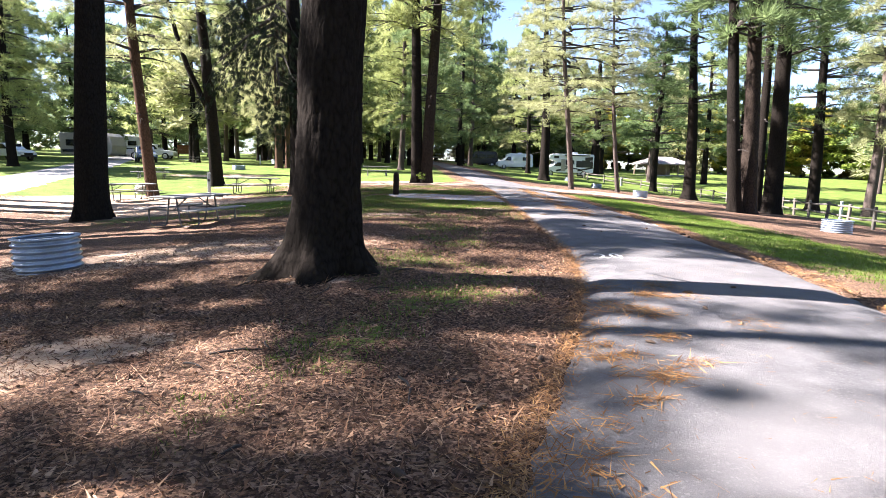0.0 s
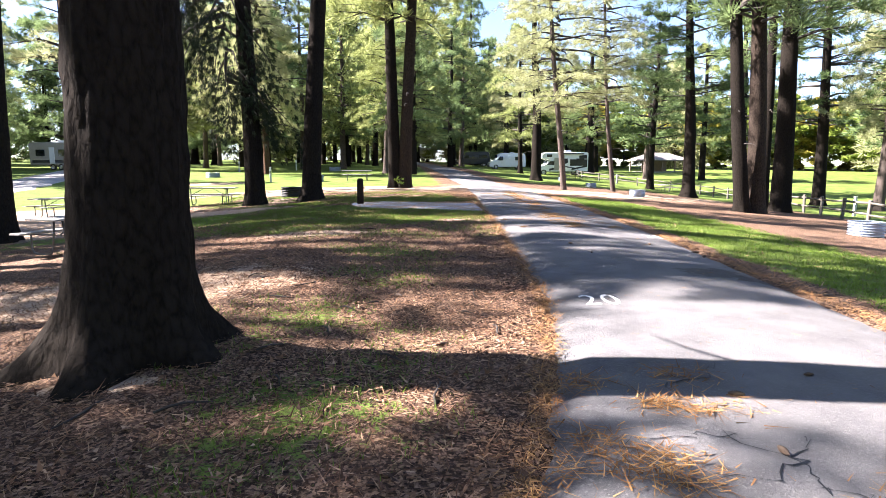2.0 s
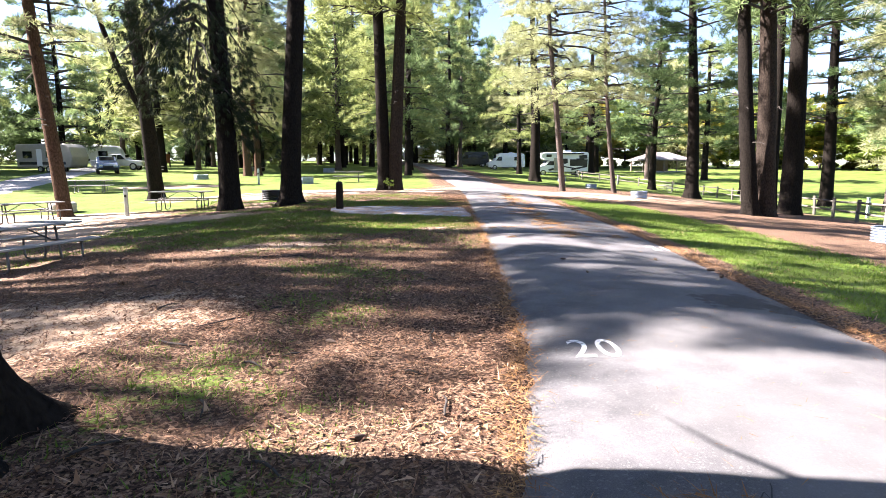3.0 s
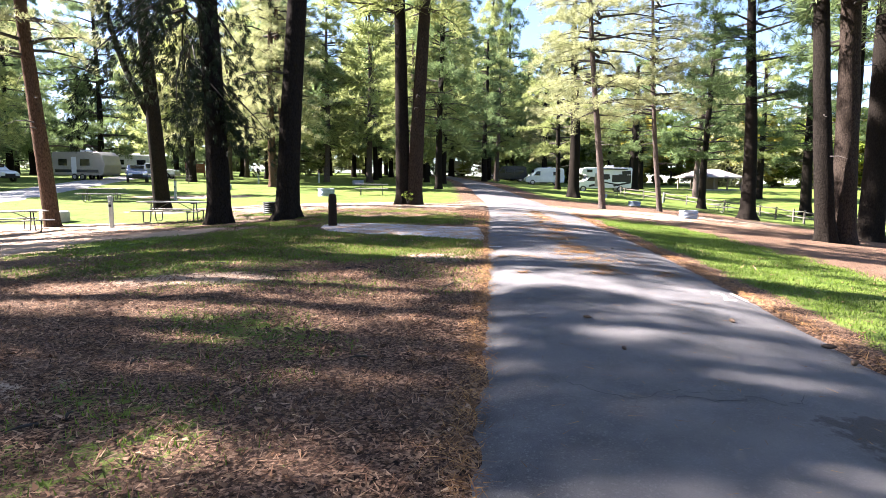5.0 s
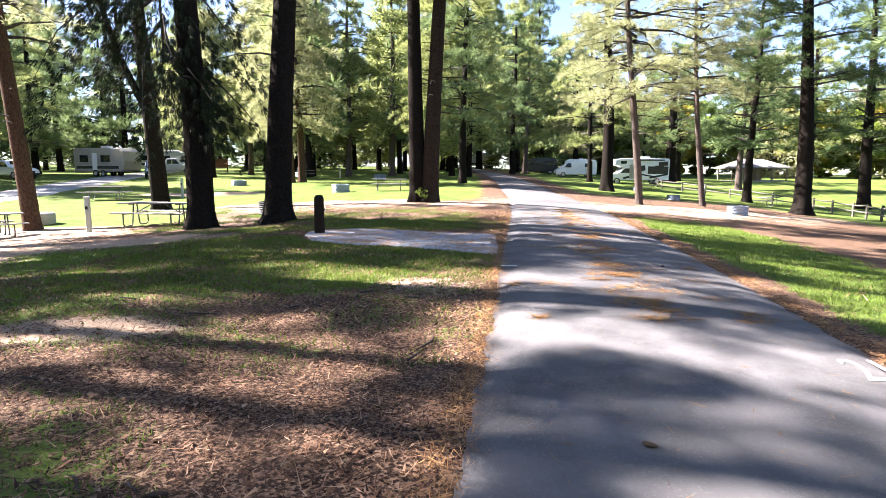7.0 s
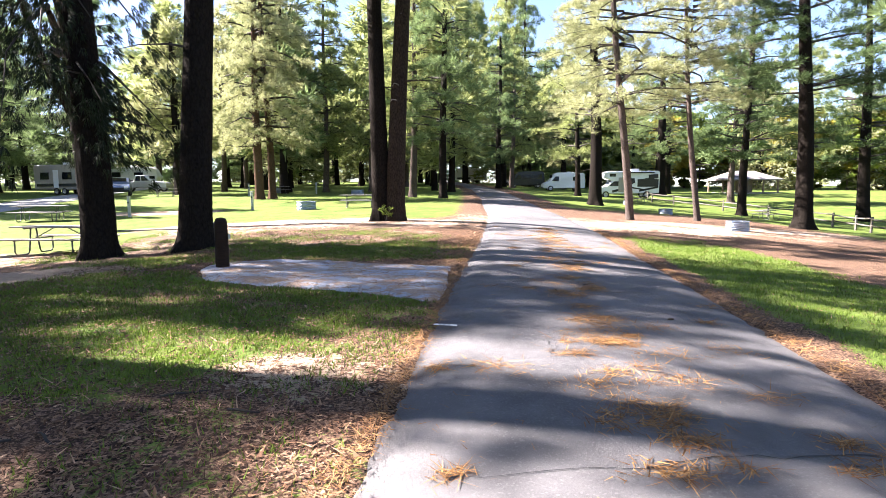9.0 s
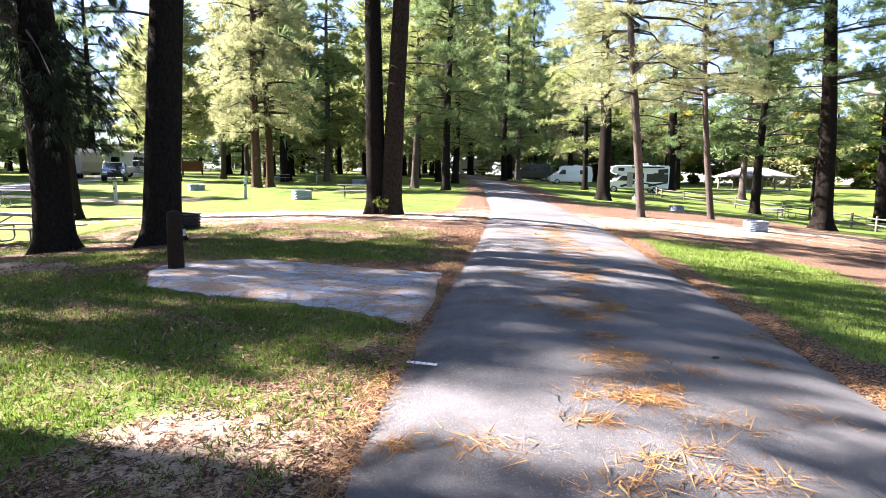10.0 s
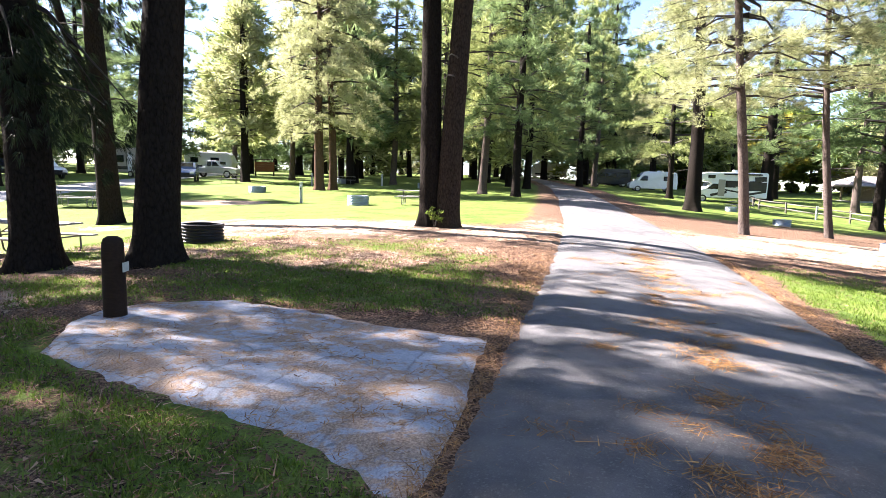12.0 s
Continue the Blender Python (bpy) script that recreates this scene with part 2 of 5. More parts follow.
def slab_material():
    """Old concrete broken into plates, with needles caught in the joints and drifted over in patches."""
    k = Mat("patchy_concrete_slab", 0.85, spec=0.2)
    n1, n2, n3 = k.noise(2.4, 5, 0.65, vec=k.stretch(0.8, 1.5, 1), dist=0.7), k.noise(11, 5, 0.7), k.noise(70, 3)
    warp = k.mix(0.12, k.co, k.t.nodes[n2.node.name].outputs["Color"], "ADD")
    edge = k.voronoi(2.1, "DISTANCE_TO_EDGE", vec=warp)
    col = k.ramp(k.math("ADD", k.math("MULTIPLY", n2, 0.5), k.math("MULTIPLY", n3, 0.5)), (0.32, (0.17, 0.185, 0.22)), (0.68, (0.40, 0.42, 0.47)))
    joint = k.ramp(k.math("ADD", edge, k.math("MULTIPLY", n2, 0.05)), (0.03, (0.5, 0.5, 0.5)), (0.06, (0, 0, 0)))
    col = k.mix(joint, col, (0.10, 0.075, 0.055))
    straw = k.ramp(k.math("ADD", k.math("MULTIPLY", n1, 0.6), k.math("MULTIPLY", n2, 0.4)), (0.465, (0, 0, 0)), (0.54, (0.85, 0.85, 0.85)))
    col = k.mix(straw, col, k.ramp(n3, (0.35, (0.15, 0.09, 0.055)), (0.65, (0.38, 0.26, 0.17))))
    k.color(col)
    k.bump(k.math("SUBTRACT", k.math("ADD", n2, n3), joint), 0.6, 0.012)
    return k.m


M_GROUND, M_ASPHALT, M_GRAVEL, M_SLAB = ground_material(), asphalt_material(), gravel_material(), slab_material()


# ---- mesh helpers ----
def mesh(name, verts, faces, mat, smooth=False):
    me = bpy.data.meshes.new(name)
    me.from_pydata([tuple(v) for v in verts], [], [tuple(f) for f in faces])
    me.materials.append(mat)
    if smooth:
        me.polygons.foreach_set("use_smooth", [True] * len(me.polygons))
    me.update()
    return me


def tri_mesh(name, verts, mat):
    """A mesh of loose triangles from an (n, 3, 3) array."""
    n = len(verts)
    me = bpy.data.meshes.new(name)
    me.vertices.add(n * 3)
    me.vertices.foreach_set("co", np.asarray(verts, dtype=np.float32).ravel())
    me.loops.add(n * 3)
    me.loops.foreach_set("vertex_index", np.arange(n * 3, dtype=np.int32))
    me.polygons.add(n)
    me.polygons.foreach_set("loop_start", np.arange(0, n * 3, 3, dtype=np.int32))
    me.materials.append(mat)
    me.update(calc_edges=True)
    return me


def part(name, data, parent, m=None, label=""):
    ob = new(name, data)
    ob.parent = parent
    if m is not None:
        ob.matrix_basis = m
    return tagged(ob, label)


def from_bm(name, bm, mat, smooth=False, bevel=0.0):
    if bevel:
        bmesh.ops.bevel(bm, geom=bm.edges[:], offset=bevel, segments=1, affect="EDGES")
    me = bpy.data.meshes.new(name)
    bm.to_mesh(me)
    bm.free()
    me.materials.append(mat)
    if smooth:
        me.polygons.foreach_set("use_smooth", [True] * len(me.polygons))
    return me


def box(name, size, mat, at=(0, 0, 0), bevel=0.006, m=None):
    bm = bmesh.new()
    bmesh.ops.create_cube(bm, size=1.0)
    bmesh.ops.scale(bm, vec=size, verts=bm.verts)
    if m is not None:
        bmesh.ops.transform(bm, matrix=m, verts=bm.verts)
    bmesh.ops.translate(bm, vec=at, verts=bm.verts)
    return from_bm(name, bm, mat, bevel=bevel)


def tube_arrays(points, radii, segs=6, close=True):
    """Rings along a line of points: vertices and faces."""
    pts = [Vector(p) for p in points]
    vs, fs = [], []
    for i, p in enumerate(pts):
        d = (pts[min(i + 1, len(pts) - 1)] - pts[max(i - 1, 0)]).normalized()
        a = d.cross(Vector((0.3, 0.9, 0.31)) if abs(d.y) < 0.8 else Vector((1, 0, 0.2))).normalized()
        b = d.cross(a)
        r = radii[i] if hasattr(radii, "__len__") else radii
        for s in range(segs):
            w = 2 * math.pi * s / segs
            vs.append(p + a * (r * math.cos(w)) + b * (r * math.sin(w)))
    for i in range(len(pts) - 1):
        for s in range(segs):
            fs.append((i * segs + s, i * segs + (s + 1) % segs, (i + 1) * segs + (s + 1) % segs, (i + 1) * segs + s))
    if close:
        fs.append(tuple(range(segs))[::-1])
        fs.append(tuple((len(pts) - 1) * segs + s for s in range(segs)))
    return vs, fs


def tube(name, points, r, mat, segs=8):
    return mesh(name, *tube_arrays(points, r, segs), mat, smooth=True)


def lathe(name, profile, mat, segs=40, smooth=True):
    vs, fs = [], []
    n = len(profile)
    for s in range(segs):
        w = 2 * math.pi * s / segs
        vs += [(r * math.cos(w), r * math.sin(w), z) for r, z in profile]
    for s in range(segs):
        t = (s + 1) % segs
        fs += [(s * n + i, t * n + i, t * n + i + 1, s * n + i + 1) for i in range(n - 1)]
    return mesh(name, vs, fs, mat, smooth)


def thing(name, label, category, at, rz=0.0, group="", kind="", scale=1.0):
    ob = new(name)
    ob.matrix_basis = pose(*at, 0, 0, rz) @ Matrix.Scale(scale, 4)
    return tagged(ob, label, category, group, kind)


# ---- lie of the land ----
def smooth(a, b, x):
    u = np.clip((x - a) / (b - a), 0, 1)
    return u * u * (3 - 2 * u)


def height(x, y):
    """The road runs along a low ridge: the land falls on both sides and rises gently ahead."""
    x, y = np.asarray(x, float), np.asarray(y, float)
    rise = 0.011 * np.clip(y - 10, 0, 40) + 0.028 * np.clip(y - 50, 0, 90)
    d = np.clip(-x - 0.5, 0, 11)
    d = d - (1 - np.exp(-d))
    e = np.maximum(0, x - 3.5)
    e = np.minimum(e - 1.5 * (1 - np.exp(-e / 1.5)), 30)
    return rise - 0.088 * (1 - smooth(18, 58, y)) * d - 0.072 * e * (1 - 0.4 * smooth(55, 95, y))


def hz(x, y):
    return float(height(x, y))


LEFT_Y = [-30, 0, 2.8, 6.25, 8.0, 9.9, 12.5, 15.0, 18.5, 22.5, 27, 37, 61, 80, 100, 130, 400]
LEFT_X = [-12, -1.7, -0.05, 1.42, 2.05, 2.35, 2.55, 2.97, 3.25, 3.70, 4.25, 5.2, 6.2, 6.4, 5.4, 2, -30]
RIGHT_Y = [-30, 0, 3.0, 6.0, 8.2, 12.6, 14.7, 18.4, 22.9, 26, 32, 45, 62, 80, 100, 130, 400]
RIGHT_X = [-7, 1.9, 3.4, 4.57, 5.15, 5.92, 6.35, 6.95, 7.5, 7.85, 8.7, 9.7, 10.2, 10.2, 9.0, 5.6, -26]


def smooth_line(ys, xs):
    """A line x(y) through knots, rounded by a running mean."""
    g = np.arange(-28, 399, 0.5)
    v = np.interp(g, ys, xs)
    for _ in range(3):
        v = np.convolve(np.pad(v, 3, mode="edge"), np.ones(7) / 7, "valid")
    return lambda y: np.interp(y, g, v)


road_left, road_right = smooth_line(LEFT_Y, LEFT_X), smooth_line(RIGHT_Y, RIGHT_X)


def wave(x, y, s, seed=0.0):
    """Soft noise from sines, about -1 to 1."""
    return (np.sin(x * 1.7 / s + seed) * np.cos(y * 1.3 / s - seed * 1.7) + np.sin((x * 0.8 + y * 1.9) / s * 1.9 + seed * 2.3) * 0.6
            + np.sin((x * 2.3 - y * 1.1) / s * 2.7 - seed) * 0.4) / 2.0


def blob(x, y, cx, cy, rx, ry, turn=0.0):
    c, s = math.cos(radians(turn)), math.sin(radians(turn))
    u, v = (x - cx) * c + (y - cy) * s, -(x - cx) * s + (y - cy) * c
    return np.clip(1.25 - np.sqrt((u / rx) ** 2 + (v / ry) ** 2) * 0.75, 0, 1)


def cover(x, y):
    """Shares of grass, pale dirt with painted sun patches, and orange straw at a place."""
    rl, rr = road_left(y), road_right(y)
    left, right = smooth(0, 0.8, rl - x), smooth(0, 0.8, x - rr)
    w1, w2 = wave(x, y, 1.2, 0.5), wave(x, y, 0.5, 2.0)
    bx, by = x + 0.028 * np.maximum(0, y - 6), y / 1.03
    grass = np.zeros_like(x)
    # streaky grass in the litter beside the road
    for b in ((-0.4, 6.0, 0.8, 2.2, -30), (-0.3, 8.2, 0.8, 1.6, -30), (0.6, 10.0, 0.8, 1.6, -20), (0.8, 14.6, 2.4, 1.1, 10), (-2.0, 17.2, 4.5, 2.0, 5), (1.8, 18.0, 1.7, 1.7, 0),
              (-0.2, 18.6, 3.6, 1.6, -12), (1.8, 23.6, 3.0, 1.1, -8), (-1.5, 23.0, 3.5, 1.0, 0), (-6, 20, 3.5, 2.2, 20), (0.3, 12.2, 0.9, 1.0, 0), (-8, 17.5, 2, 2, 0)):
        grass = np.maximum(grass, blob(bx, by, *b) * 0.41)
    for b in ((-0.6, 18.7, 4.0, 1.9, -12), (2.2, 19.0, 1.5, 1.3, -15), (1.2, 17.6, 1.4, 1.0, 20), (1.6, 20.0, 1.6, 0.8, -24), (-0.6, 20.9, 1.6, 1.0, -24), (1.0, 24.2, 3.2, 0.7, -6), (1.4, 25.2, 2.8, 1.2, -8), (-3.8, 20.5, 3.0, 2.0, 0), (-2.0, 16.6, 2.6, 1.2, 0), (-3.0, 23.6, 2.2, 0.9, 0)):
        grass = np.maximum(grass, blob(x, y, *b) * 0.7)
    dry = smooth(24.6, 26, y) * smooth(32, 29, y) * smooth(0.4, 1.6, rl - x) * smooth(-9, -5, x)
    grass = np.maximum(grass, dry * (0.36 + 0.22 * w1))
    lawn = smooth(31, 40, y) * smooth(0.5, 2.5, rl - x)
    lawn = np.maximum(lawn, smooth(4.5, 8.5, -x) * smooth(26, 30, y) * 0.95)
    lawn = np.maximum(lawn, smooth(14, 18, -x) * smooth(26, 31, y))
    grass = np.maximum(grass, lawn)
    band = smooth(0.2, 0.8, x - rr) * smooth(4.6, 3.0, x - rr) * smooth(4, 12, y) * smooth(33, 27, y)
    grass = np.maximum(grass, band * 0.9)
    far_right = smooth(20, 25, x - 0.10 * (y - 20)) * smooth(5, 20, y)
    far_right = np.maximum(far_right, smooth(48, 60, y) * smooth(1.5, 3, x - rr))
    grass = np.maximum(grass, far_right)
    grass = np.maximum(grass, smooth(80, 100, np.hypot(x, y - 30)))
    dirt = np.zeros_like(x)
    # Blobs at (-3.6, 10.0), (-3.3, 4.7), (-0.8, 14.6) are sun patches painted as dirt.
    for b in ((-12.5, 25.5, 5.5, 3.6, 15), (-9, 21, 3, 2.5, 0), (-3.6, 10.0, 2.6, 1.1, 10), (-5.8, 5.6, 1.2, 0.7, 0), (-12.0, 43, 5, 1.6, 10),
              (-3.3, 4.7, 0.8, 0.45, 20), (-1.4, 6.75, 0.35, 0.16, 0), (-0.8, 14.6, 1.1, 0.4, 0), (-4.5, 22.5, 3.0, 1.0, 0), (20.0, 40, 6, 2, 0)):
        dirt = np.maximum(dirt, blob(bx, by, *b))
    # Pale sand across the road; its blown-out sunlight is put into the cover too.
    for b in ((-4.0, 33.2, 13.0, 3.4, -2), (12.0, 36.0, 9.0, 3.6, 5)):
        dirt = np.maximum(dirt, blob(bx, by, *b) * (0.66 + 0.22 * w1 + 0.12 * w2))
    dirt = np.maximum(dirt, dry * (0.42 - 0.2 * w1))
    dirt = np.maximum(dirt, blob(x, y, 2.2, 17.2, 1.2, 0.7, -10) * 0.6)
    grass = grass * (1 - 0.9 * smooth(0.45, 0.8, dirt))
    straw = np.exp(-((rl - x - 0.04) / 0.11) ** 2) * smooth(22, 18, y) * (0.36 + 0.3 * wave(x, y, 0.7, 1.1)) + np.exp(-((rl - x - 0.3) / 0.6) ** 2) * smooth(20, 25, y) * smooth(34, 28, y) * 0.38
    straw = straw + np.exp(-((x - rr - 0.12) / 0.2) ** 2) * (0.28 + 0.25 * wave(x, y, 0.8, 2.1))
    return (np.clip(grass + 0.22 * w1 * (grass > 0.05) + 0.12 * w2 * (grass > 0.05), 0, 1), np.clip(dirt + 0.15 * w1 * (dirt > 0.05), 0, 1),
            np.clip(straw + 0.15 * w2 * (straw > 0.05), 0, 1), left, right)


def axis(lo, hi, step, far):
    a = list(np.arange(lo, hi, step))
    s, v = step, hi
    while v < far:
        a.append(v)
        s = min(s * 1.18, 60)
        v += s
    s, v = step, lo
    while v > -far:
        s = min(s * 1.18, 60)
        v -= s
        a.insert(0, v)
    return np.array(a)


def build_ground():
    xs, ys = axis(-12, 13, 0.16, 900), axis(-1, 38, 0.18, 900)
    gx, gy = np.meshgrid(xs, ys)
    z = height(gx, gy)
    inside = (gx > road_left(gy) - 0.05) & (gx < road_right(gy) + 0.05) & (gy < 380)
    rough = 0.022 * wave(gx, gy, 0.9, 1.0) + 0.010 * wave(gx, gy, 0.28, 3.0) + 0.006 * rng.standard_normal(gx.shape)
    near = (np.abs(gx) < 30) & (gy < 60)
    pad = (gx > -0.6) & (gx < 3.4) & (gy < 23.4) & (gy > 21.2 - 0.42 * gx) & (gy < 23.9 - 0.3 * gx)
    rough = np.where(pad, -0.02, rough)
    z = z + np.where(inside, -0.03, rough * near + 0.012)
    z += 0.05 * np.exp(-((gx + 1.5) ** 2 + (gy - 7.3) ** 2) / 0.8)
    nx, ny = len(xs), len(ys)
    idx = np.arange(nx * ny).reshape(ny, nx)
    faces = np.stack([idx[:-1, :-1], idx[:-1, 1:], idx[1:, 1:], idx[1:, :-1]], -1).reshape(-1, 4)
    me = mesh("ground", np.stack([gx, gy, z], -1).reshape(-1, 3), faces, M_GROUND, smooth=True)
    g, d, s, _, _ = cover(gx, gy)
    for name, v in (("grass", g), ("dirt", d), ("straw", s)):
        a = me.attributes.new(name, "FLOAT", "POINT")
        a.data.foreach_set("value", v.ravel().astype(np.float32))
    tagged(new("ground", me), "forest floor of brown needle litter, thin grass, pale dirt and painted sun patches", "ground", kind="structure")


def strip(name, ys, left, right, lift, mat, cols=10, ragged=0.0):
    """A paved strip between two lines, with a ragged edge and a crown."""
    vs, fs = [], []
    for y in ys:
        a, b = left(y), right(y)
        a += ragged * float(wave(0.0, y, 0.22, 4.0) + 0.6 * wave(3.0, y, 0.06, 1.0))
        b += ragged * float(wave(9.0, y, 0.25, 2.0) + 0.6 * wave(5.0, y, 0.07, 1.0))
        for c in range(cols + 1):
            u = c / cols
            x = a + (b - a) * u
            z = hz(x, y) + lift + 0.03 * (1 - (2 * u - 1) ** 2)
            vs.append((x, y, z if 0 < c < cols else z - 0.05))
    n = cols + 1
    for i in range(len(ys) - 1):
        fs += [(i * n + c, i * n + c + 1, (i + 1) * n + c + 1, (i + 1) * n + c) for c in range(cols)]
    return mesh(name, vs, fs, mat, smooth=True)


def road_top(x, y):
    a, b = float(road_left(y)), float(road_right(y))
    u = (x - a) / (b - a)
    return hz(x, y) + 0.018 + 0.03 * (1 - (2 * u - 1) ** 2)


build_ground()
ys = list(np.arange(-14, 40, 0.12)) + list(np.arange(40, 130, 1.0))
tagged(new("road", strip("road", ys, road_left, road_right, 0.018, M_ASPHALT, 12, 0.05)),
       "narrow grey asphalt campground road, worn and cracked", "road", kind="structure")


def ribbon(name, centre, width, lift, mat):
    """A paved strip along a line of points."""
    pts = [Vector((x, y, 0)) for x, y in centre]
    fine = []
    for i in range(len(pts) - 1):
        p0, p1, p2, p3 = pts[max(i - 1, 0)], pts[i], pts[i + 1], pts[min(i + 2, len(pts) - 1)]
        for k in range(12):
            t = k / 12
            fine.append(0.5 * (2 * p1 + (p2 - p0) * t + (2 * p0 - 5 * p1 + 4 * p2 - p3) * t * t + (3 * p1 - p0 - 3 * p2 + p3) * t ** 3))
    vs, fs = [], []
    for i, p in enumerate(fine):
        d = (fine[min(i + 1, len(fine) - 1)] - fine[max(i - 1, 0)]).normalized()
        s = Vector((-d.y, d.x, 0))
        for c in range(7):
            q = p + s * width * (0.5 - c / 6)
            vs.append((q.x, q.y, hz(q.x, q.y) + lift - (0.08 if c in (0, 6) else 0)))
    for i in range(len(fine) - 1):
        fs += [(i * 7 + c, i * 7 + c + 1, i * 7 + c + 8, i * 7 + c + 7)[::-1] for c in range(6)]
    return mesh(name, vs, fs, mat, smooth=True)


tagged(new("road_loop", ribbon("road_loop", [(-24, -12), (-20, 10), (-20.6, 27), (-22.7, 36), (-25, 46), (-28.5, 57), (-33, 70), (-38, 86), (-45, 106)], 4.6, 0.06, M_GRAVEL)),
       "pale gravel loop road through the campground", "road", kind="structure")


# ---- trees ----
def spread(pos, dirs, count, length, width, fan, r, sag=0.0):
    """Loose needles: count thin triangles at each of the given twigs."""
    n = len(pos) * count
    p, d = np.repeat(pos, count, 0), np.repeat(dirs, count, 0)
    v = r.standard_normal((n, 3))
    v /= np.linalg.norm(v, axis=1, keepdims=True) + 1e-6
    w = d + v * fan
    w[:, 2] -= sag
    w /= np.linalg.norm(w, axis=1, keepdims=True) + 1e-6
    s = np.cross(w, r.standard_normal((n, 3)))
    s /= np.linalg.norm(s, axis=1, keepdims=True) + 1e-6
    p = p + v * length * 0.25
    l = length * r.uniform(0.6, 1.2, (n, 1))
    b = width * r.uniform(0.7, 1.3, (n, 1)) * 0.5
    return np.stack([p - s * b, p + s * b, p + w * l], 1)


def crown_arrays(H, R, seed, whorl=0.75, per=5, tufts=20, needles=12, length=0.32, width=0.035, droop=0.1, shape="pine", bare=0.25, fan=0.75, segs=4, hang=0.25):
    """Branches in whorls with tufts along them; from height 0 to H."""
    r = np.random.default_rng(seed)
    bv, bf, pos, dirs = [], [], [], []
    z = 0.0
    while z < H:
        u = z / H
        if shape == "pine":
            reach = R * (0.55 + 0.45 * math.sin(min(1, u * 1.6 + 0.25) * math.pi / 1.3)) * (1 - u ** 3 * 0.75)
        elif shape == "spruce":
            reach = R * (1 - u) ** 0.85 + 0.2
        else:
            reach = R * math.sqrt(max(0.05, 1 - (2 * u - 1) ** 2))
        for k in range(per):
            a = r.uniform(0, 2 * math.pi)
            L = reach * r.uniform(0.55, 1.12)
            rise = r.uniform(0.05, 0.35) if shape != "spruce" else r.uniform(-0.25, 0.05)
            h = np.array([math.cos(a), math.sin(a), 0.0])
            z0 = z + r.uniform(-0.3, 0.3) * whorl
            line = []
            for t in (0, 0.35, 0.7, 1.0):
                line.append(np.array([0, 0, z0]) + h * L * t + np.array([0, 0, L * (rise * t - (droop + 0.12) * t * t * 1.4)]) + r.standard_normal(3) * 0.05 * L * t)
            v, f = tube_arrays([tuple(p) for p in line], [0.03 + 0.012 * L, 0.02 + 0.007 * L, 0.014, 0.006], segs, False)
            o = len(bv)
            bv += v
            bf += [tuple(i + o for i in q) for q in f]
            side = np.array([-h[1], h[0], 0.0])
            for _ in range(max(3, int(tufts * (0.4 + 0.6 * L / R)))):
                t = bare + (1 - bare) * r.uniform(0, 1) ** 0.75
                i = min(2, int(t * 3))
                base = line[i] + (line[i + 1] - line[i]) * (t * 3 - i if t < 1 else 1)
                off = r.uniform(-1, 1) * 0.34 * L * (1.1 - t) + r.uniform(-0.15, 0.15)
                pos.append(base + side * off + np.array([0, 0, r.uniform(-0.12, 0.16) - (hang * r.uniform(0, 1) if shape == "spruce" else 0)]))
                dirs.append(h * 0.7 + side * np.sign(off) * 0.45 + np.array([0, 0, 0.25 if shape != "spruce" else -0.7]))
        z += whorl * r.uniform(0.75, 1.25)
    return bv, bf, spread(np.array(pos), np.array(dirs), needles, length, width, fan, r)


CROWNS = {}


def crown(kind, variant, mat):
    """Branch and needle meshes of one sort of crown, made once and shared."""
    key = (kind, variant, mat.name)
    if key not in CROWNS:
        seed = hash_seed(kind, variant)
        kw = dict(
            fine=dict(H=13, R=4.2, whorl=0.7, per=6, tufts=34, needles=24, length=0.24, width=0.018, bare=0.15, fan=0.8),
            sparse=dict(H=13, R=3.4, whorl=0.95, per=5, tufts=20, needles=20, length=0.26, width=0.02, bare=0.25, fan=0.8),
            high=dict(H=11, R=3.9, whorl=1.0, per=5, tufts=17, needles=15, length=0.42, width=0.045, bare=0.3),
            full=dict(H=13, R=4.2, whorl=0.85, per=6, tufts=27, needles=19, length=0.33, width=0.036, bare=0.12, fan=0.9),
            layered=dict(H=12, R=5.2, whorl=1.15, per=6, tufts=38, needles=19, length=0.32, width=0.035, droop=0.02, bare=0.2),
            far=dict(H=13, R=4.4, whorl=1.0, per=5, tufts=11, needles=7, length=0.9, width=0.17, bare=0.08, fan=0.9, segs=3),
            weeping=dict(H=13, R=3.5, whorl=0.62, per=4, tufts=85, needles=22, length=0.17, width=0.018, droop=0.22, shape="spruce", fan=0.5, bare=0.15, hang=1.0),
            broad=dict(H=8, R=3.6, whorl=0.8, per=6, tufts=20, needles=9, length=0.34, width=0.24, segs=3, shape="round", droop=0.0, bare=0.1, fan=1.6),
        )[kind]
        bv, bf, tris = crown_arrays(seed=seed, **kw)
        CROWNS[key] = (mesh("branches", bv, bf, M_TWIG), tri_mesh("crown", tris, mat), kw["H"])
    return CROWNS[key]


def hash_seed(kind, variant):
    return sum(ord(c) for c in kind) * 13 + variant * 101


